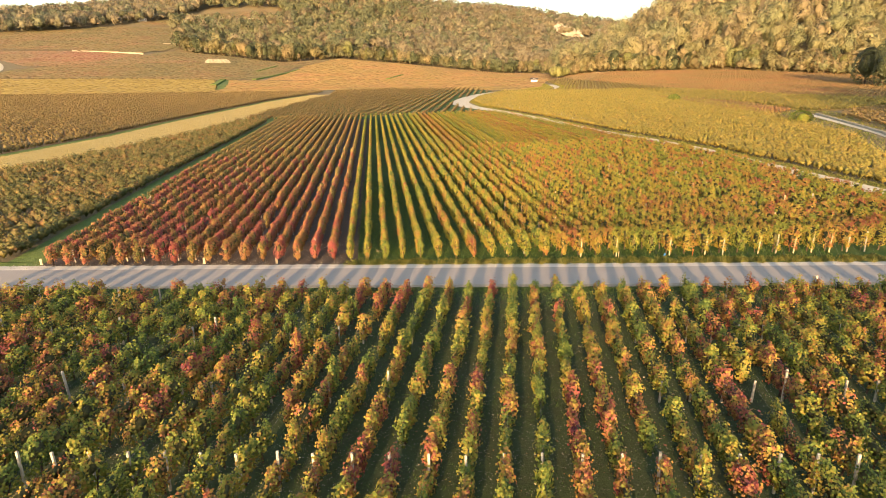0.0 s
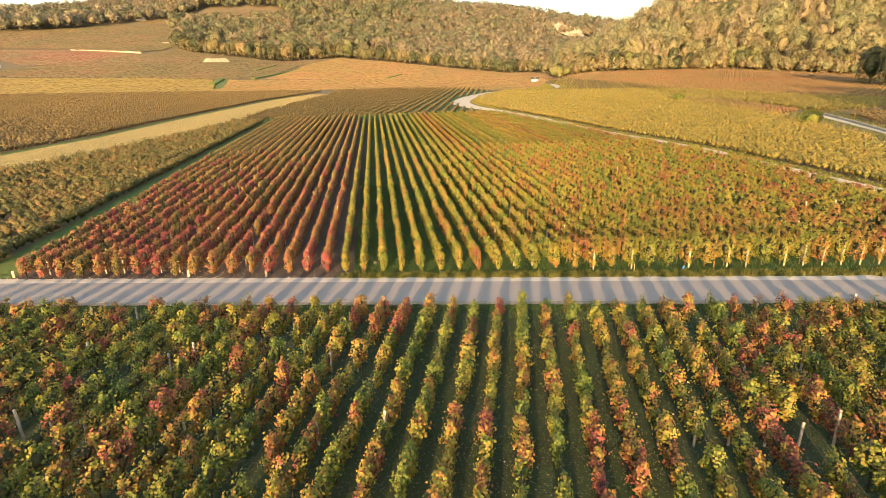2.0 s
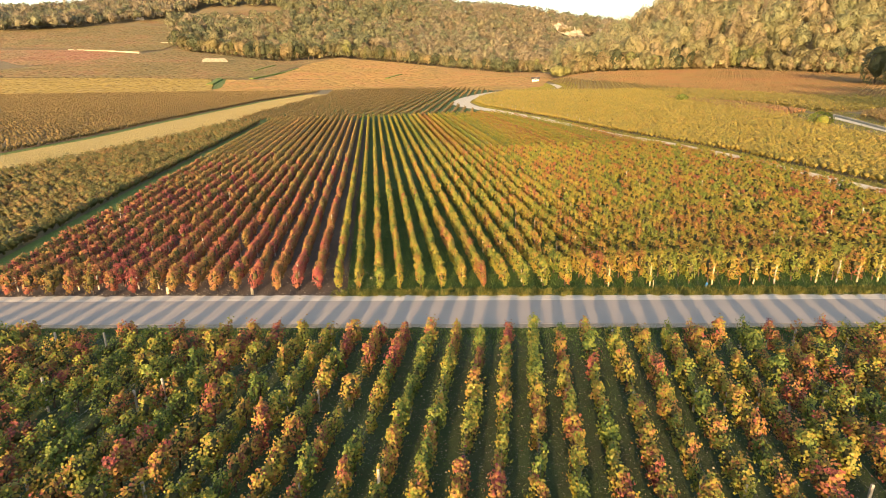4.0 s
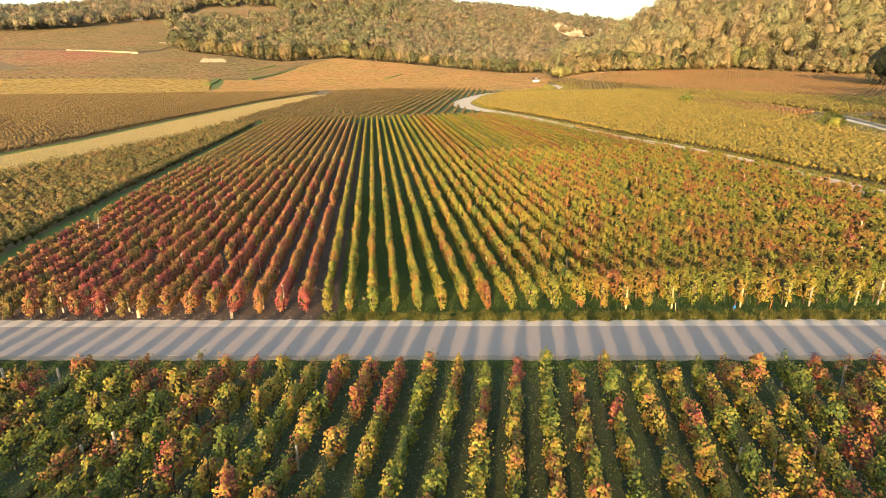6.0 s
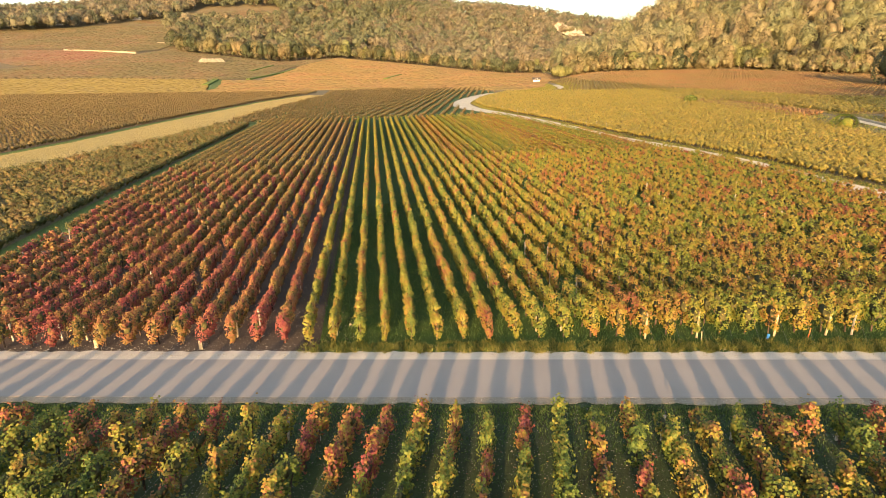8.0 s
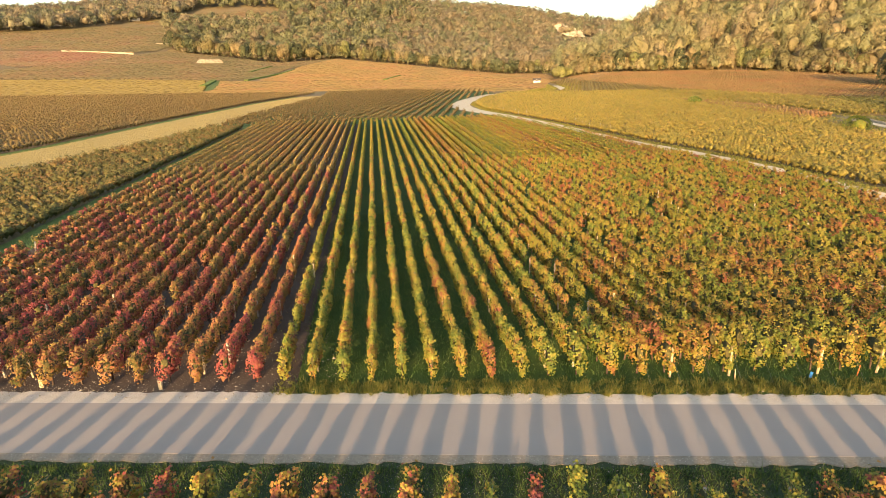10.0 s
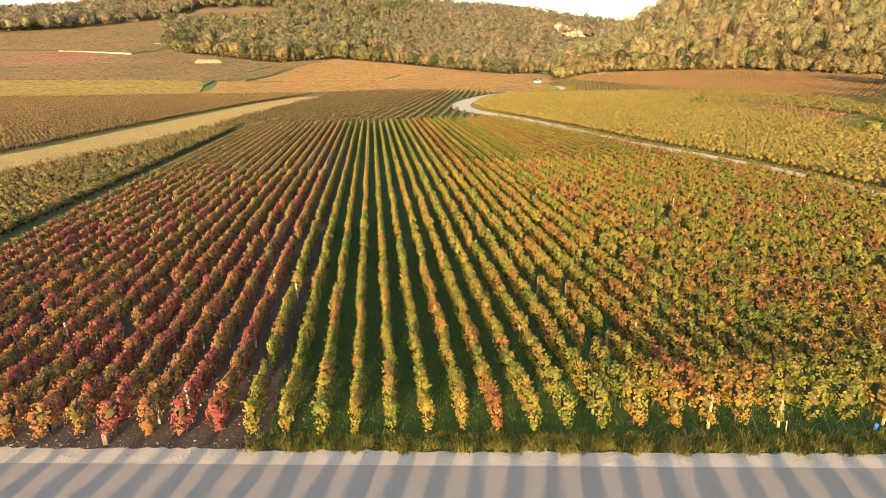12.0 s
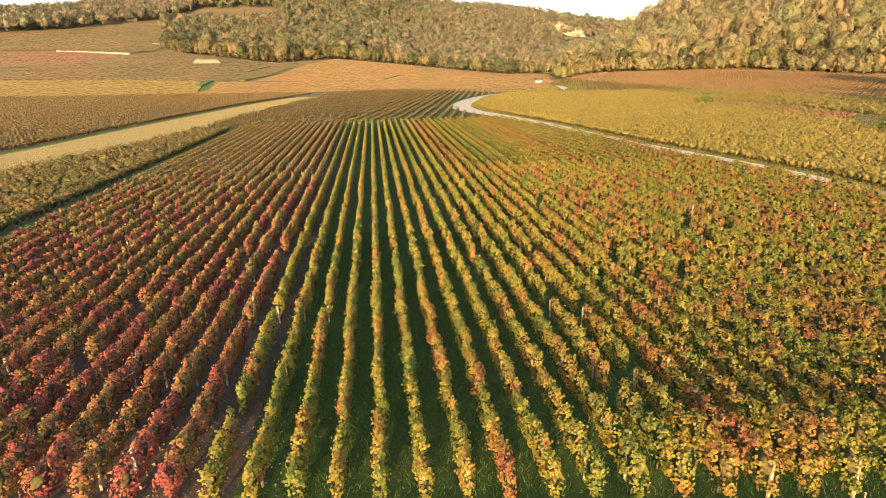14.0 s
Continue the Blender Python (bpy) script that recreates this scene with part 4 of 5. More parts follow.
def woods():
    rng = np.random.default_rng(50)
    edge = lambda az: np.interp(az, (-17, -16, -13, -9, -3, 2.2, 7.6, 12, 16, 26), (700, 668, 640, 625, 652, 650, 645, 640, 650, 700))
    az, d = scatter(rng, 10.6, -17, 26, edge, lambda a: np.full(a.shape, 1120.0))
    x, y = d * np.sin(np.radians(az)), d * np.cos(np.radians(az))
    keep = ~inside([(-300, 790), (-126, 845), (-120, 905), (-150, 930), (-300, 890)], x, y) & ~((az > 17.2) & (az < 22.2) & (d > 874) & (d < 914))
    az, d = az[keep], d[keep]
    oak = az + rng.normal(0, 1.2, len(az)) < 1 + (d - 640) * 0.012
    wood("wood_back", az[~oak], d[~oak], 5.3, 130, HAZY_BACK_KINDS, "wooded hillside of autumn oaks", 51, 0.3)
    wood("wood_oak", az[oak], d[oak], 5.3, 130, OAK_KINDS, "wooded hillside of green and tawny oaks", 57, 0.3)
    az, d = scatter(rng, 10.0, -36, -15, lambda a: np.interp(a, (-36, -26, -23, -19, -15), (800, 810, 845, 868, 915)), lambda a: np.full(a.shape, 1130.0))
    wood("wood_ridge", az, d, 5.2, 130, HAZY_BACK_KINDS, "wooded ridge of autumn trees", 52, 0.3)
    az, d = scatter(rng, 8.0, 17.2, 52, lambda a: foot_right(a) + 7, lambda a: foot_right(a) + 255)
    x, y = d * np.sin(np.radians(az)), d * np.cos(np.radians(az))
    clear = (np.abs(az - 35.3) < 1.4) & (d > foot_right(az) + 60) & (d < foot_right(az) + 140)
    wood("wood_hill", az[~clear], d[~clear], 4.6, 480, HAZY_HILL_KINDS, "steep wooded hill of sunlit autumn trees", 53, 0.15, 1.5)


def autumn(name, base, tip):
    """Leaves of one kind of far tree, between two colours."""
    return leaf_material(name, [(0.0, tuple(0.75 * v for v in base)), (0.35, base), (0.75, tip), (1.0, tuple(1.1 * v for v in tip))], 0.5, 0.35, 0.0, 0.05, 0.1, 0.5, 0.3, 0.4)


# back woods: leaf colours lightened and blued to carry the distance haze
HAZY_BACK_KINDS = [autumn("hazy_oak_olive", (0.222, 0.212, 0.135), (0.27, 0.25, 0.155)), autumn("hazy_beech_tawny", (0.242, 0.21, 0.138), (0.288, 0.243, 0.158)),
              autumn("hazy_oak_brown", (0.222, 0.196, 0.133), (0.272, 0.232, 0.152)), autumn("hazy_ash_green", (0.18, 0.192, 0.118), (0.232, 0.234, 0.138))]
OAK_KINDS = [autumn("oak_green", (0.165, 0.178, 0.095), (0.215, 0.22, 0.115)), autumn("oak_olive", (0.19, 0.187, 0.105), (0.24, 0.228, 0.125)),
             autumn("oak_tawny", (0.21, 0.18, 0.115), (0.255, 0.215, 0.13)), autumn("ash_dark_green", (0.135, 0.15, 0.09), (0.185, 0.195, 0.108))]
# hill woods: leaf colours lightened a little, haze put into the paint
HAZY_HILL_KINDS = [autumn("hazy_hill_oak_olive", (0.265, 0.255, 0.135), (0.33, 0.305, 0.155)), autumn("hazy_hill_beech_gold", (0.29, 0.258, 0.138), (0.35, 0.305, 0.16)),
              autumn("hazy_hill_oak_tawny", (0.275, 0.233, 0.138), (0.335, 0.275, 0.155)), autumn("hazy_hill_ash_green", (0.225, 0.238, 0.128), (0.285, 0.285, 0.145))]
woods()


def fringe():
    """Shrubs along the foot of the woods."""
    rng = np.random.default_rng(54)
    az = rng.uniform(17, 45, 260)
    wood("shrubs", az, foot_right(az) + rng.uniform(-6, 10, 260), 2.3, 90, HAZY_HILL_KINDS, "shrubs along the foot of a wooded hill", 55, 0.3)
    az = rng.uniform(-16.5, 16, 240)
    d = np.interp(az, (-17, -16, -13, -9, -3, 2.2, 7.6, 12, 16), (690, 650, 626, 611, 636, 636, 630, 624, 636))
    wood("shrubs", az, d + rng.uniform(-2, 16, 240), 2.6, 60, OAK_KINDS, "shrubs along the foot of a wooded slope", 56, 0.36)


fringe()


def tree(at, tall, wide, seed, mat, label, leaves=700):
    """A single tree: tapered trunk, limbs, and a crown of many leaf clumps."""
    rng = np.random.default_rng(seed)
    root = tagged(new("tree"), label, "tree", "trees along the wood edge")
    root.matrix_basis = pose(at[0], at[1], float(land(at[0], at[1])), 0, 0, rng.uniform(0, 360))
    limbs = [rod((0, 0, -0.6), (0.2, 0, tall * 0.55), wide * 0.07, wide * 0.035, 6)]
    for a in rng.uniform(0, 6.28, 5):
        b0 = tall * rng.uniform(0.22, 0.45)
        limbs.append(rod((0.1, 0, b0), (wide * 0.55 * math.cos(a), wide * 0.55 * math.sin(a), b0 + tall * 0.28), wide * 0.03, wide * 0.01, 4))
    co, f = join(limbs)
    part("trunk", mesh_of("trunk", co, f, M_BARK), root)
    co, f, nv = crown(rng, leaves, wide * 4.0 / math.sqrt(leaves), wide, tall * 0.46 / wide)
    co[:, 2] += tall * 0.5
    me = mesh_of("crown", co, f, mat, normals=nv)
    part("crown", me, root)
    return root


L_TREE_YELLOW = leaf_material("yellow_tree_leaves", [(0, (0.12, 0.145, 0.055)), (0.5, (0.19, 0.20, 0.075)), (1, (0.25, 0.235, 0.09))], 0.5, 0.2, 0.3, 0.1, 0.2, 0.35, 0.25, 0.7)
L_TREE_TAN = leaf_material("tawny_tree_leaves", [(0, (0.16, 0.135, 0.075)), (0.5, (0.265, 0.215, 0.115)), (1, (0.34, 0.275, 0.14))], 0.5, 0.3, 0.4, 0.08, 0.2, 0.4, 0.3, 0.5)
# dark green, lowered further to put the hill-end trees' shade into the colour
L_TREE_DARK = leaf_material("dark_and_shaded_leaves", [(0, (0.045, 0.058, 0.032)), (0.5, (0.075, 0.09, 0.045)), (1, (0.12, 0.12, 0.055))], 0.5, 0.4, 0.2, 0.3, 0.2, 0.3, 0.5, 0.5)


def wood_edge():
    rng = np.random.default_rng(60)
    az = np.linspace(-16.8, 15.5, 74)
    d = np.interp(az, (-17, -16, -13, -9, -3, 2.2, 7.6, 12, 16), (690, 655, 630, 615, 640, 640, 634, 628, 640))
    for i, (a, q) in enumerate(zip(az, d)):
        q += rng.normal(0, 4)
        big = 1.0 if a < -2 else 0.8
        mat = (L_TREE, L_TREE_DARK, L_TREE, L_TREE_DARK, L_TREE, L_TREE_DARK, L_TREE_TAN, L_TREE_YELLOW)[rng.integers(0, 8)]
        words = {L_TREE: "olive brown", L_TREE_TAN: "tawny", L_TREE_DARK: "dark green", L_TREE_YELLOW: "yellow"}[mat]
        tree((q * math.sin(radians(a)), q * math.cos(radians(a))), rng.uniform(14, 20) * big, rng.uniform(4.5, 6.5) * big, 600 + i, mat, "%s autumn tree at the foot of a wood" % words)
    for i, a in enumerate(np.linspace(17.6, 44, 70)):
        q = foot_right(a) + rng.uniform(-3, 6)
        mat = (L_TREE, L_TREE_TAN, L_TREE, L_TREE_TAN, L_TREE_DARK, L_TREE_YELLOW, L_TREE_TAN)[rng.integers(0, 7)] if a < 42.3 else L_TREE_DARK
        words = {L_TREE: "olive brown", L_TREE_TAN: "tawny", L_TREE_DARK: "dark green", L_TREE_YELLOW: "yellow"}[mat]
        tree((q * math.sin(radians(a)), q * math.cos(radians(a))), rng.uniform(9, 14), rng.uniform(3.2, 4.6), 700 + i, mat, "%s autumn tree at the foot of a steep hill" % words)
    for i, (x, y, h, w) in enumerate(((166, 620, 13, 6), (184, 615, 13, 6.5), (112, 352, 9, 5.0), (117, 356, 8, 4.0))):
        tree((x, y), h, w, 800 + i, L_TREE_YELLOW, "bright yellow green tree at the valley end")
    for i, (a, q) in enumerate(((42.2, 268), (43.3, 258), (44.4, 262), (45.6, 250), (43.9, 280), (46.8, 258))):
        tree((q * math.sin(radians(a)), q * math.cos(radians(a))), rng.uniform(15, 18), rng.uniform(4.5, 5.5), 850 + i, L_TREE_DARK, "dark green tree at the end of a hill, darkened further for shade", 1800)
    for i, (x, y) in enumerate(SHADE_TREES):
        tree((x, y), rng.uniform(22, 25), rng.uniform(5.5, 6.5), 900 + i, L_TREE_DARK, "tall dark tree beside the vineyards")


SHADE_TREES = ((83, 27), (91, 35), (99, 43), (107, 51), (115, 59), (122, 66), (90, 14), (100, 24), (110, 34), (120, 44), (128, 52))
wood_edge()


def bush(at, radius, seed, label):
    rng = np.random.default_rng(seed)
    root = tagged(new("bush"), label, "bush")
    root.matrix_basis = pose(at[0], at[1], float(land(*at)))
    stems = [rod((0, 0, -0.1), (radius * 0.6 * math.cos(a), radius * 0.6 * math.sin(a), radius * 0.8), 0.05, 0.02, 4) for a in np.arange(5) * 1.26]
    co, f = join(stems)
    part("stem", mesh_of("stem", co, f, M_BARK), root)
    co, f, nv = crown(rng, 1400, 0.16, radius, 0.75)
    co[:, 2] += radius * 0.62
    me = mesh_of("crown", co, f, L_BUSH, normals=nv)
    part("crown", me, root)


L_BUSH = leaf_material("bush_leaves", VINE_STOPS, 0.33, 0.3, 0.0, 0.3, 0.4, 0.35, 0.6, 2.0)
bush((72.5, 91), 1.9, 1, "round green bush beside a chalk path")
bush((81, 150), 1.5, 2, "low dark bush among yellow vines")


# ---- cliff and houses ----
def cliff(at, wide, tall, seed, turn):
    rng = np.random.default_rng(seed)
    nx, nz = 28, 12
    u, v = np.meshgrid(np.linspace(-0.5, 0.5, nx), np.linspace(0, 1, nz), indexing="ij")
    rim = np.interp(u, (-0.5, -0.42, -0.2, -0.05, 0.1, 0.25, 0.4, 0.5), (0.86, 1.0, 0.93, 0.7, 0.62, 0.66, 0.45, 0.28)) + 0.05 * np.sin(u * 17 + seed) + 0.04 * np.sin(u * 47)
    depth = 2.2 * np.sin(u * 7 + v * 5 + seed) + 1.0 * np.sin(u * 15 - v * 8) + 0.8 * np.sin(v * 17) + rng.normal(0, 0.7, u.shape) + v * 4
    foot = np.interp(u, (-0.5, -0.3, 0.0, 0.5), (0.55, 0.3, 0.05, 0.0))
    co = np.column_stack([(u * wide).ravel(), depth.ravel(), ((foot + v * (rim - foot)) * tall - 2).ravel()])
    co = np.concatenate([co, co + (0, 9, 0)])
    i, j = np.meshgrid(np.arange(nx - 1), np.arange(nz - 1), indexing="ij")
    a = (i * nz + j).ravel()
    f = np.stack([a, a + nz, a + nz + 1, a + 1], 1)
    k = nx * nz
    top = np.arange(nx - 1) * nz + nz - 1
    lo = np.arange(nz - 1)
    hi = lo + (nx - 1) * nz
    f = np.concatenate([f, f[:, ::-1] + k, np.stack([top, top + nz, top + nz + k, top + k], 1), np.stack([lo + k, lo, lo + 1, lo + 1 + k], 1), np.stack([hi, hi + k, hi + 1 + k, hi + 1], 1)])
    ob = tagged(new("rock_cliff", mesh_of("rock_cliff", co, f, M_CLIFF, 4)), "bare white limestone cliff in a wooded hillside", "cliff", "cliffs in the hillside")
    ob.matrix_basis = pose(at[0], at[1], float(land(*at)) + 2.2, 0, 0, turn)


M_CLIFF = earth_material("white_limestone", (0.46, 0.42, 0.36), (0.26, 0.23, 0.18), 0.5, 0.2)
cliff((291, 869), 44, 21, 1, -18)
cliff((337, 852), 14, 17, 4, -20)


def box(parent, name, size, at, mat, label=""):
    bm = bmesh.new()
    bmesh.ops.create_cube(bm, size=1)
    for v in bm.verts:
        v.co = (v.co.x * size[0], v.co.y * size[1], (v.co.z + 0.5) * size[2])
    bmesh.ops.bevel(bm, geom=bm.edges[:], offset=min(size) * 0.04, segments=1, affect="EDGES")
    return part(name, bm_mesh(name, bm, mat), parent, label, pose(*at))


def house(at, long, deep, tall, turn, label, windows):
    root = tagged(new("house"), label, "house")
    root.matrix_basis = pose(at[0], at[1], float(land(*at)), 0, 0, turn)
    box(root, "wall", (long, deep, tall + 1.0), (0, 0, -1.0), M_RENDER)
    bm = bmesh.new()
    e, r = 0.5, deep * 0.36
    pts = [(-long / 2 - e, -deep / 2 - e, 0), (long / 2 + e, -deep / 2 - e, 0), (long / 2 + e, deep / 2 + e, 0), (-long / 2 - e, deep / 2 + e, 0), (-long / 2 - e, 0, r), (long / 2 + e, 0, r)]
    lower, upper = [bm.verts.new((x, y, z + tall + 0.02)) for x, y, z in pts], [bm.verts.new((x, y, z + tall + 0.3)) for x, y, z in pts]
    for vs, flip in ((lower, True), (upper, False)):
        for q in ((0, 1, 5, 4), (2, 3, 4, 5)):
            bm.faces.new([vs[i] for i in (q[::-1] if flip else q)])
    for i, j in ((0, 1), (1, 5), (5, 2), (2, 3), (3, 4), (4, 0)):
        bm.faces.new((lower[i], lower[j], upper[j], upper[i]))
    part("roof", bm_mesh("roof", bm, M_ROOF), root)
    for i in range(windows):
        x = (i + 0.5) / windows * long - long / 2
        w = box(root, "window", (1.0, 0.12, 1.2), (x, -deep / 2 - 0.03, 1.2), M_RENDER)
        box(w, "pane", (0.8, 0.1, 1.0), (0, -0.03, 0.1), M_PANE)


house((-295, 838), 11, 8, 3.2, 20, "white rendered house with dark roof beside trees", 4)
house((-366, 787), 9, 6, 2.6, 22, "small pale house at the edge of a wood", 2)
house((-389, 772), 4, 4, 3.0, 24, "tiny pale hut at the edge of a wood", 1)
house((90, 325), 3.6, 2.6, 1.5, -15, "small white shed beside a far track", 1)


# ---- verge, grass and small things ----
def blades(rng, xy, tall, wide, lean=0.35):
    k = len(xy)
    h = tall * rng.uniform(0.5, 1.2, k)
    a = rng.uniform(0, 6.28, k)
    side = np.column_stack([np.cos(a), np.sin(a)]) * wide * 0.5
    tip = xy + rng.normal(0, lean, (k, 2)) * h[:, None]
    z0 = np.full(k, 0.0)
    co = np.stack([np.column_stack([xy - side, z0]), np.column_stack([xy + side, z0]), np.column_stack([tip, h])], 1).reshape(-1, 3)
    bend = np.repeat(rng.normal(0, 0.35, (k, 3)) + (0, -0.55, 0.6), 3, 0)   # shading normals tipped towards the sun to brighten the straight blades
    f = np.arange(3 * k).reshape(-1, 3)
    p = co.reshape(-1, 3, 3)
    away = (np.cross(p[:, 1] - p[:, 0], p[:, 2] - p[:, 0]) * (0, -0.7, 0.7)).sum(1) < 0
    f[away] = f[away][:, ::-1]
    return co, f, bend


def verge():
    rng = np.random.default_rng(70)
    n = 2000
    x = rng.uniform(-2.6, 42, n)
    x = x[rng.random(n) < np.clip((x + 2.6) / 1.6, 0, 1)]
    depth = rng.uniform(0, 1, len(x)) ** 1.3
    y = road_far(x) + 0.62 + depth * np.interp(x, (-2, 12, 42), (0.8, 0.9, 1.2)) + 0.08 * np.sin(x * 4.1) + 0.05 * np.sin(x * 9.7)
    tuft = np.column_stack([x, y])
    per = rng.integers(12, 30, len(x))
    xy = np.repeat(tuft, per, 0) + rng.normal(0, 0.05, (per.sum(), 2))
    co, f, bend = blades(rng, xy, np.repeat((0.26 - 0.08 * depth) * rng.uniform(0.6, 1.2, len(x)), per), 0.03, 0.4)
    tagged(new("grass", mesh_of("grass", co, f, L_GRASS, normals=bend)), "bushy yellowing grass tufts along the road verge", "grass", kind="stuff")
    n = 95000
    xy = np.column_stack([rng.uniform(-1.6, 26, n), rng.uniform(28, 56, n)])
    xy = xy[xy[:, 1] > road_far(xy[:, 0]) + 0.9]
    co, f, bend = blades(rng, xy, 0.15, 0.032, 0.6)
    tagged(new("grass", mesh_of("grass", co, f, L_LAWN, normals=bend)), "short dark green grass between vine rows", "grass", kind="stuff")
    n = 52000
    xy = np.column_stack([rng.uniform(-26, 26, n), rng.uniform(5, 32, n)])
    clump = np.sin(xy[:, 0] * 1.3 + 2 * np.sin(xy[:, 1] * 0.7)) + np.sin(xy[:, 1] * 1.1 + xy[:, 0] * 0.6) + rng.normal(0, 0.6, n)
    xy = xy[(xy[:, 1] < road_near(xy[:, 0]) - 0.4) & (clump > -0.2)]
    co, f, bend = blades(rng, xy, 0.10, 0.03, 0.7)
    tagged(new("grass", mesh_of("grass", co, f, L_LAWN, normals=bend)), "patchy short grass on dark stony soil", "grass", kind="stuff")
    n = 26000
    x = rng.uniform(-26, 26, n)
    y = road_near(x) - 0.52 - rng.exponential(0.8, n)
    co, f, bend = blades(rng, np.column_stack([x, y]), 0.17, 0.03, 0.5)
    tagged(new("grass", mesh_of("grass", co, f, L_LAWN, normals=bend)), "ragged grass at the edge of the asphalt", "grass", kind="stuff")


def straw():
    """Dry grass stalks over the mown path."""
    rng = np.random.default_rng(75)
    n = 170000
    xy = np.column_stack([rng.uniform(-60, -17, n), 58 + 185 * rng.uniform(0, 1, n) ** 1.3])
    xy = xy[inside(LEFT_PATH + [(-17, 235), (-17, 243)] + LEFT_PATH_U[::-1], xy[:, 0], xy[:, 1])]
    co, f, bend = blades(rng, xy, 0.22, 0.09, 0.5)
    tagged(new("dry_grass", mesh_of("dry_grass", co, f, L_STRAW, normals=bend)), "dry straw coloured mown grass on a wide path", "grass", kind="stuff")


def path_grass():
    """Rough dry grass beside the chalk path below the hill."""
    rng = np.random.default_rng(76)
    n = 26000
    xy = np.column_stack([rng.uniform(56, 100, n), rng.uniform(60, 150, n)])
    line = np.interp(xy[:, 1], (60, 64, 76, 89, 107, 125, 150), (63, 66, 73, 79, 86, 90, 92))
    off = xy[:, 0] - line
    xy = xy[((off < -1.0) & (off > -5.5)) | ((off > 1.4) & (off < 7))]
    co, f, bend = blades(rng, xy, 0.34, 0.12, 0.5)
    tagged(new("dry_grass", mesh_of("dry_grass", co, f, L_GRASS, normals=bend)), "rough yellowing grass beside a chalk path", "grass", kind="stuff")


def track_grass():
    """Rough grass on the verge of the chalk track."""
    rng = np.random.default_rng(77)
    t = rng.uniform(0, 9, 9000)
    i = t.astype(int)
    a, c = np.array(TRACK_R)[i], np.array(TRACK_R)[i + 1]
    xy = a + (c - a) * (t - i)[:, None] + np.column_stack([rng.uniform(0.05, 1.4, 9000), rng.normal(0, 0.2, 9000)])
    co, f, bend = blades(rng, xy, 0.22, 0.08, 0.5)
    tagged(new("grass", mesh_of("grass", co, f, L_GRASS, normals=bend)), "rough yellowing grass beside a chalk track", "grass", kind="stuff")


def bend_grass():
    """Rough grass round the far bends of the chalk track."""
    rng = np.random.default_rng(78)
    t = rng.uniform(8.5, 13, 9000)
    i = np.minimum(t.astype(int), 12)
    a, c = np.array(TRACK_R)[i], np.array(TRACK_R)[i + 1]
    near = a + (c - a) * (t - i)[:, None] + np.column_stack([0.3 + 5.2 * rng.random(9000) ** 1.4, rng.normal(0, 0.8, 9000)])
    y = rng.uniform(226, 300, 16000)
    side = np.where(rng.random(16000) < 0.6, -0.5 - 10 * rng.random(16000), 3.2 + 7 * rng.random(16000))
    far = np.column_stack([np.interp(y, (226, 231, 238, 256, 288, 300), (58, 62, 72, 80, 87, 89.5)) + side, y])
    for xy, tall in ((near, 0.28), (far, 0.45)):
        co, f, bend = blades(rng, xy, tall, tall, 0.5)
        co[:, 2] += np.repeat(land(xy[:, 0], xy[:, 1]), 3)
        tagged(new("grass", mesh_of("grass", co, f, L_VERGE, normals=bend)), "rough yellow-green grass round a far bend of a chalk track", "grass", kind="stuff")


path_grass()
track_grass()
L_VERGE = leaf_material("far_verge_grass", [(0, (0.10, 0.12, 0.025)), (0.5, (0.19, 0.18, 0.04)), (1, (0.28, 0.24, 0.065))], 0.5, 0.6, 0.0, 0.5, 0.2, 0.3)
bend_grass()
L_STRAW = leaf_material("straw_blades", [(0, (0.24, 0.195, 0.075)), (0.6, (0.34, 0.27, 0.11)), (1, (0.40, 0.33, 0.15))], 0.5, 0.6, 0.0, 0.5, 0.3, 0.3)
straw()
L_LAWN = leaf_material("short_grass", [(0, (0.026, 0.068, 0.014)), (0.5, (0.07, 0.13, 0.024)), (1, (0.17, 0.19, 0.05))], 0.55, 0.5, 0.0, 0.6, 0.8, 0.35)
verge()


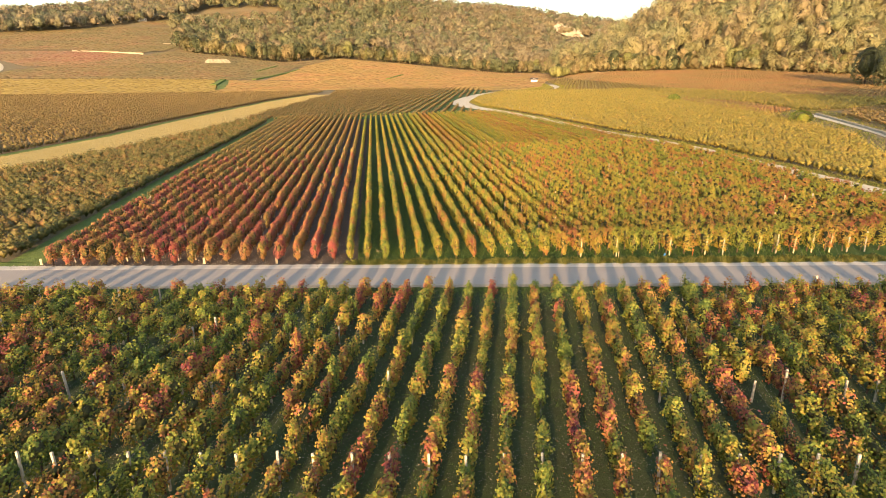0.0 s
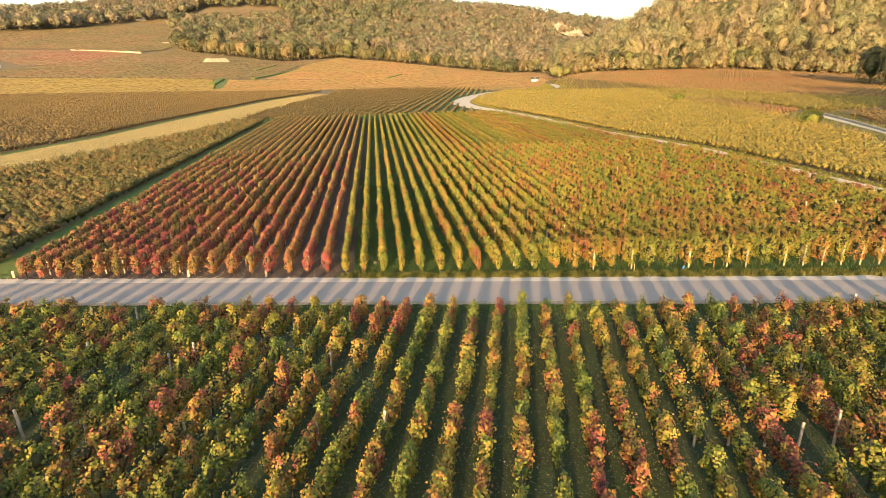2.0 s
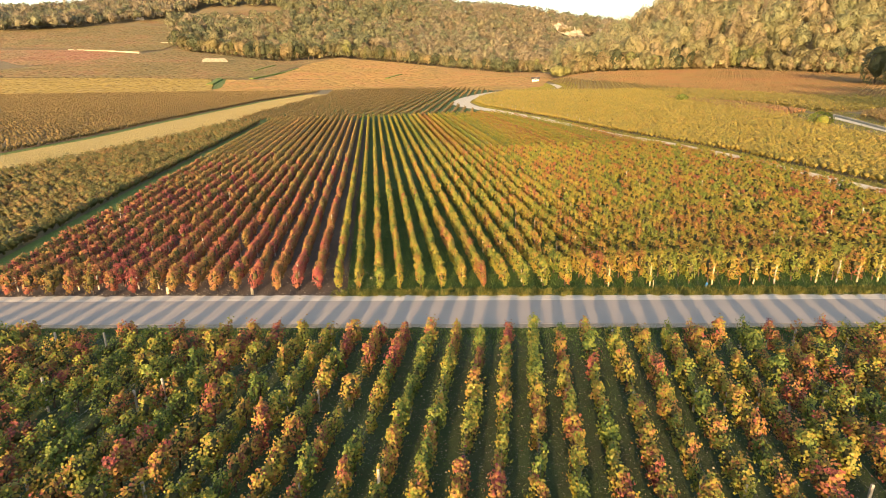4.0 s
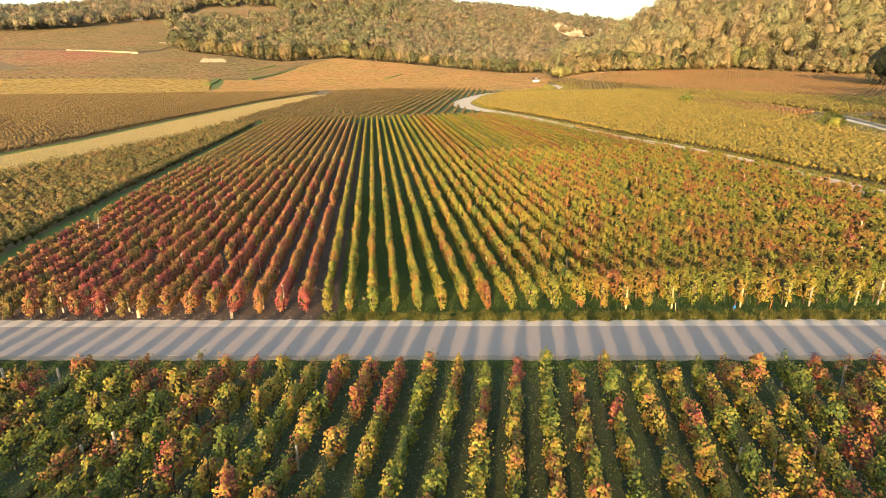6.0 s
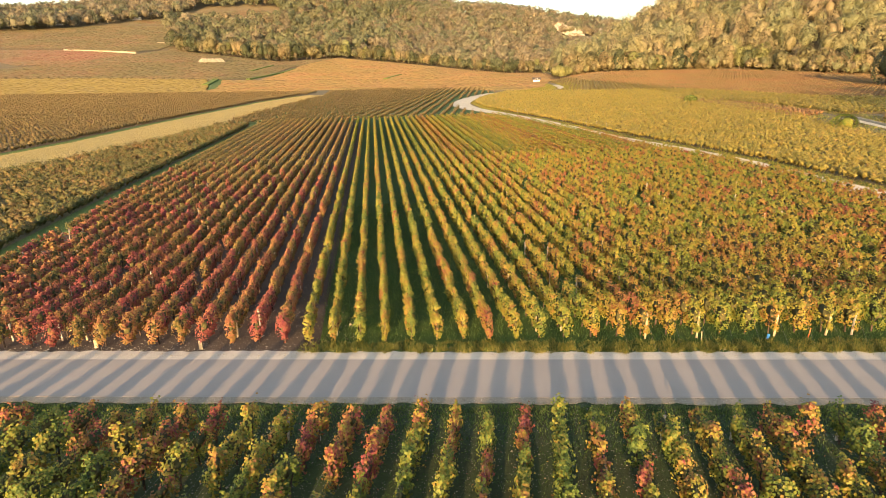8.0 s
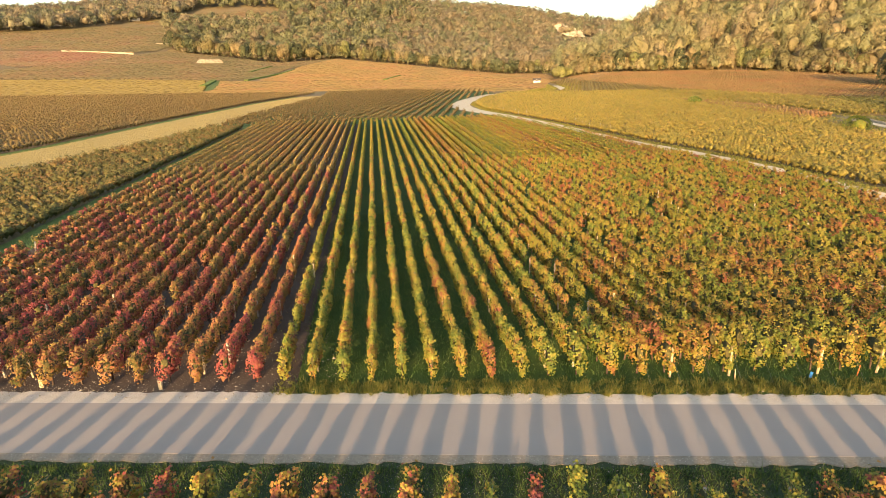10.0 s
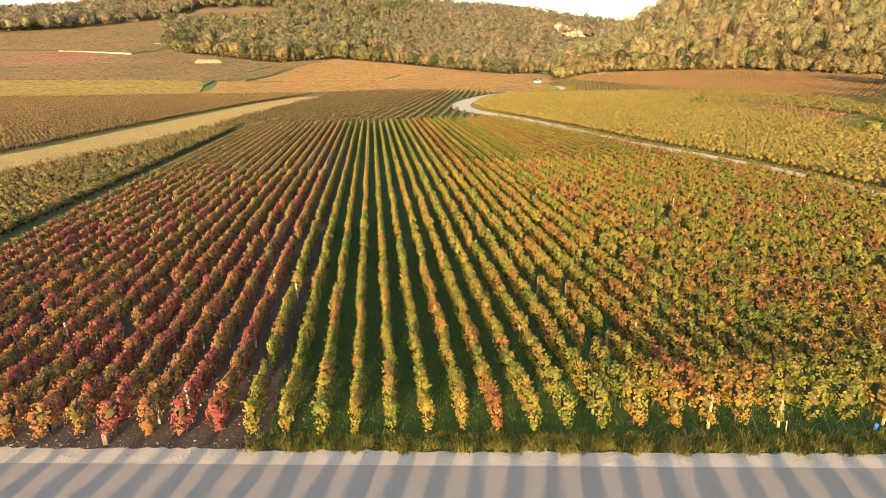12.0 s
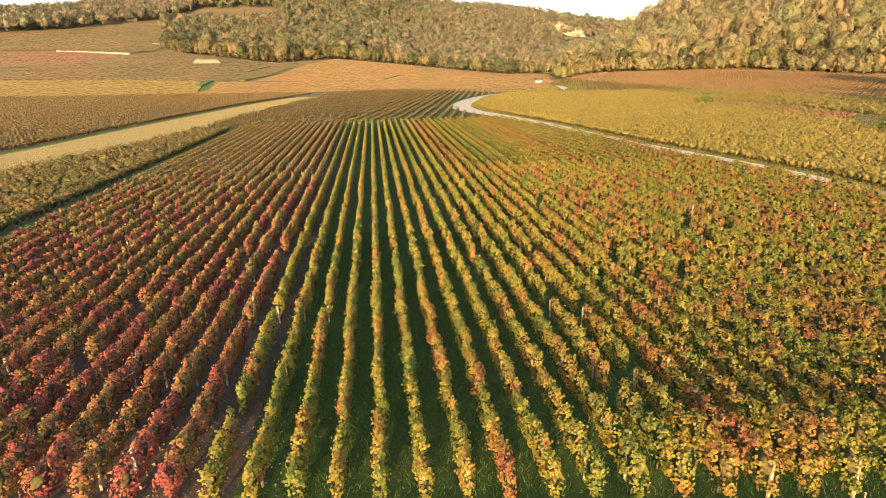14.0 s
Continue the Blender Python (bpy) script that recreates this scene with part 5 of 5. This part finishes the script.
def litter():
    """Fallen leaves and pale stones on the soil."""
    rng = np.random.default_rng(80)
    n = 2400
    xy = np.concatenate([np.column_stack([rng.uniform(-22, 24, n), rng.uniform(7, 28, n)]), np.column_stack([rng.uniform(-19, -1, n // 3), rng.uniform(33.5, 52, n // 3)])])
    ok = (xy[:, 1] < road_near(xy[:, 0]) - 0.3) | (xy[:, 1] > road_far(xy[:, 0]) + 0.6)
    xy = xy[ok]
    nor = np.column_stack([rng.normal(0, 0.3, (len(xy), 2)), np.ones(len(xy))])
    co, f = kites(rng, np.column_stack([xy, np.full(len(xy), 0.05)]), nor, 0.045)
    tagged(new("fallen_leaves", mesh_of("fallen_leaves", co, f, L_RED)), "fallen brown and orange vine leaves on soil", "leaves", kind="stuff")
    base = np.array([(1, 0, 0), (-1, 0, 0), (0, 1, 0), (0, -1, 0), (0, 0, 0.8), (0, 0, -0.5)], float)
    tri = np.array([(0, 2, 4), (2, 1, 4), (1, 3, 4), (3, 0, 4), (2, 0, 5), (1, 2, 5), (3, 1, 5), (0, 3, 5)])
    n = 4200
    xy = np.concatenate([np.column_stack([rng.uniform(-20, 22, n), rng.uniform(8, 28, n)]), np.column_stack([rng.uniform(-14, 0, 1400), rng.uniform(31.5, 36, 1400)])])
    vx = rng.uniform(-22, 32, 5200)
    xy = np.concatenate([xy, np.column_stack([vx, road_far(vx) + np.abs(rng.normal(0.45, 0.3, 5200))])])
    ok = (xy[:, 1] < road_near(xy[:, 0]) - 0.2) | (xy[:, 1] > road_far(xy[:, 0]) + 0.25)
    xy = xy[ok]
    k = len(xy)
    co = base[None] * rng.uniform(0.6, 1.4, (k, 6, 1)) * (0.009 + rng.exponential(0.008, k))[:, None, None]
    co[:, :, :2] += xy[:, None, :]
    co[:, :, 2] += 0.04
    f = (tri[None] + 6 * np.arange(k)[:, None, None]).reshape(-1, 3)
    tagged(new("stones", mesh_of("stones", co.reshape(-1, 3), f, M_STONE)), "pale limestone pebbles on dark soil", "stones", kind="stuff")


litter()
for x, y in ((-20.3, 34.7), (-6.2, 32.4), (-10.5, 33.2)):
    ob = tagged(new("marker_stub", STUB), "short pale wooden marker stub beside the road", "marker", "marker stubs")
    ob.matrix_basis = pose(x, y, 0, 0, 0, 5)


def row_end_posts():
    """Pale posts at the row ends beside the chalk track."""
    rng = np.random.default_rng(95)
    for y in np.arange(101.0, 146.0, 1.15):
        if rng.random() < 0.4:
            continue
        x = float(np.interp(y, [q[1] for q in TRACK_R], [q[0] for q in TRACK_R])) + 2.3 + rng.normal(0, 0.15)
        ob = tagged(new("post", TALL_POST), "pale wooden post at a row end beside the chalk track", "post", "posts beside the chalk track")
        ob.matrix_basis = pose(x, y, -0.5 * rng.random(), rng.normal(0, 3), rng.normal(0, 3), rng.uniform(0, 40))


def guard_tube(at):
    """A young vine's guard: a square plastic sleeve, open at the top."""
    co = np.array([(sx * w, sy * w, z) for w, z in ((0.035, -0.03), (0.035, 0.2), (0.029, 0.2), (0.029, 0.02)) for sx, sy in ((-1, -1), (1, -1), (1, 1), (-1, 1))])
    f = [(4 * r + i, 4 * r + (i + 1) % 4, 4 * r + 4 + (i + 1) % 4, 4 * r + 4 + i) for r in range(3) for i in range(4)] + [(12, 13, 14, 15)]
    ob = tagged(new("guard_tube", mesh_of("guard_tube", co, f, M_BLUE, 4)), "short blue plastic vine guard leaning in grass", "guard tube")
    ob.matrix_basis = pose(at[0], at[1], 0.03, 0, 14, 20)


def stake(at, mat, label, lean):
    co, f = rod((0, 0, -0.15), (lean, 0, 0.42), 0.022, 0.018, 6)
    ob = tagged(new("stake", mesh_of("stake", co, f, mat)), label, "stake", "stakes by the verge")
    ob.matrix_basis = pose(at[0], at[1], 0.02)


TALL_POST = post_mesh(M_POST, 1.3, 0.045)
M_BLUE, nt, b = material("blue_plastic", 0.45)
nt.links.new(ramp(nt, noise_of(nt, 9.0, 4.0), [(0.3, (0.03, 0.16, 0.42)), (0.7, (0.06, 0.26, 0.60))]), b.inputs["Base Color"])
M_ORANGE, nt, b = material("orange_painted_wood", 0.7)
nt.links.new(ramp(nt, noise_of(nt, 12.0, 4.0), [(0.3, (0.42, 0.10, 0.03)), (0.7, (0.55, 0.17, 0.06))]), b.inputs["Base Color"])
row_end_posts()
guard_tube((16.34, 29.75))
stake((17.97, 29.6), M_ORANGE, "short orange painted stake in the verge grass", 0.06)
stake((13.7, 30.0), M_NEWPOST, "short bare wooden stake in the verge grass", -0.04)
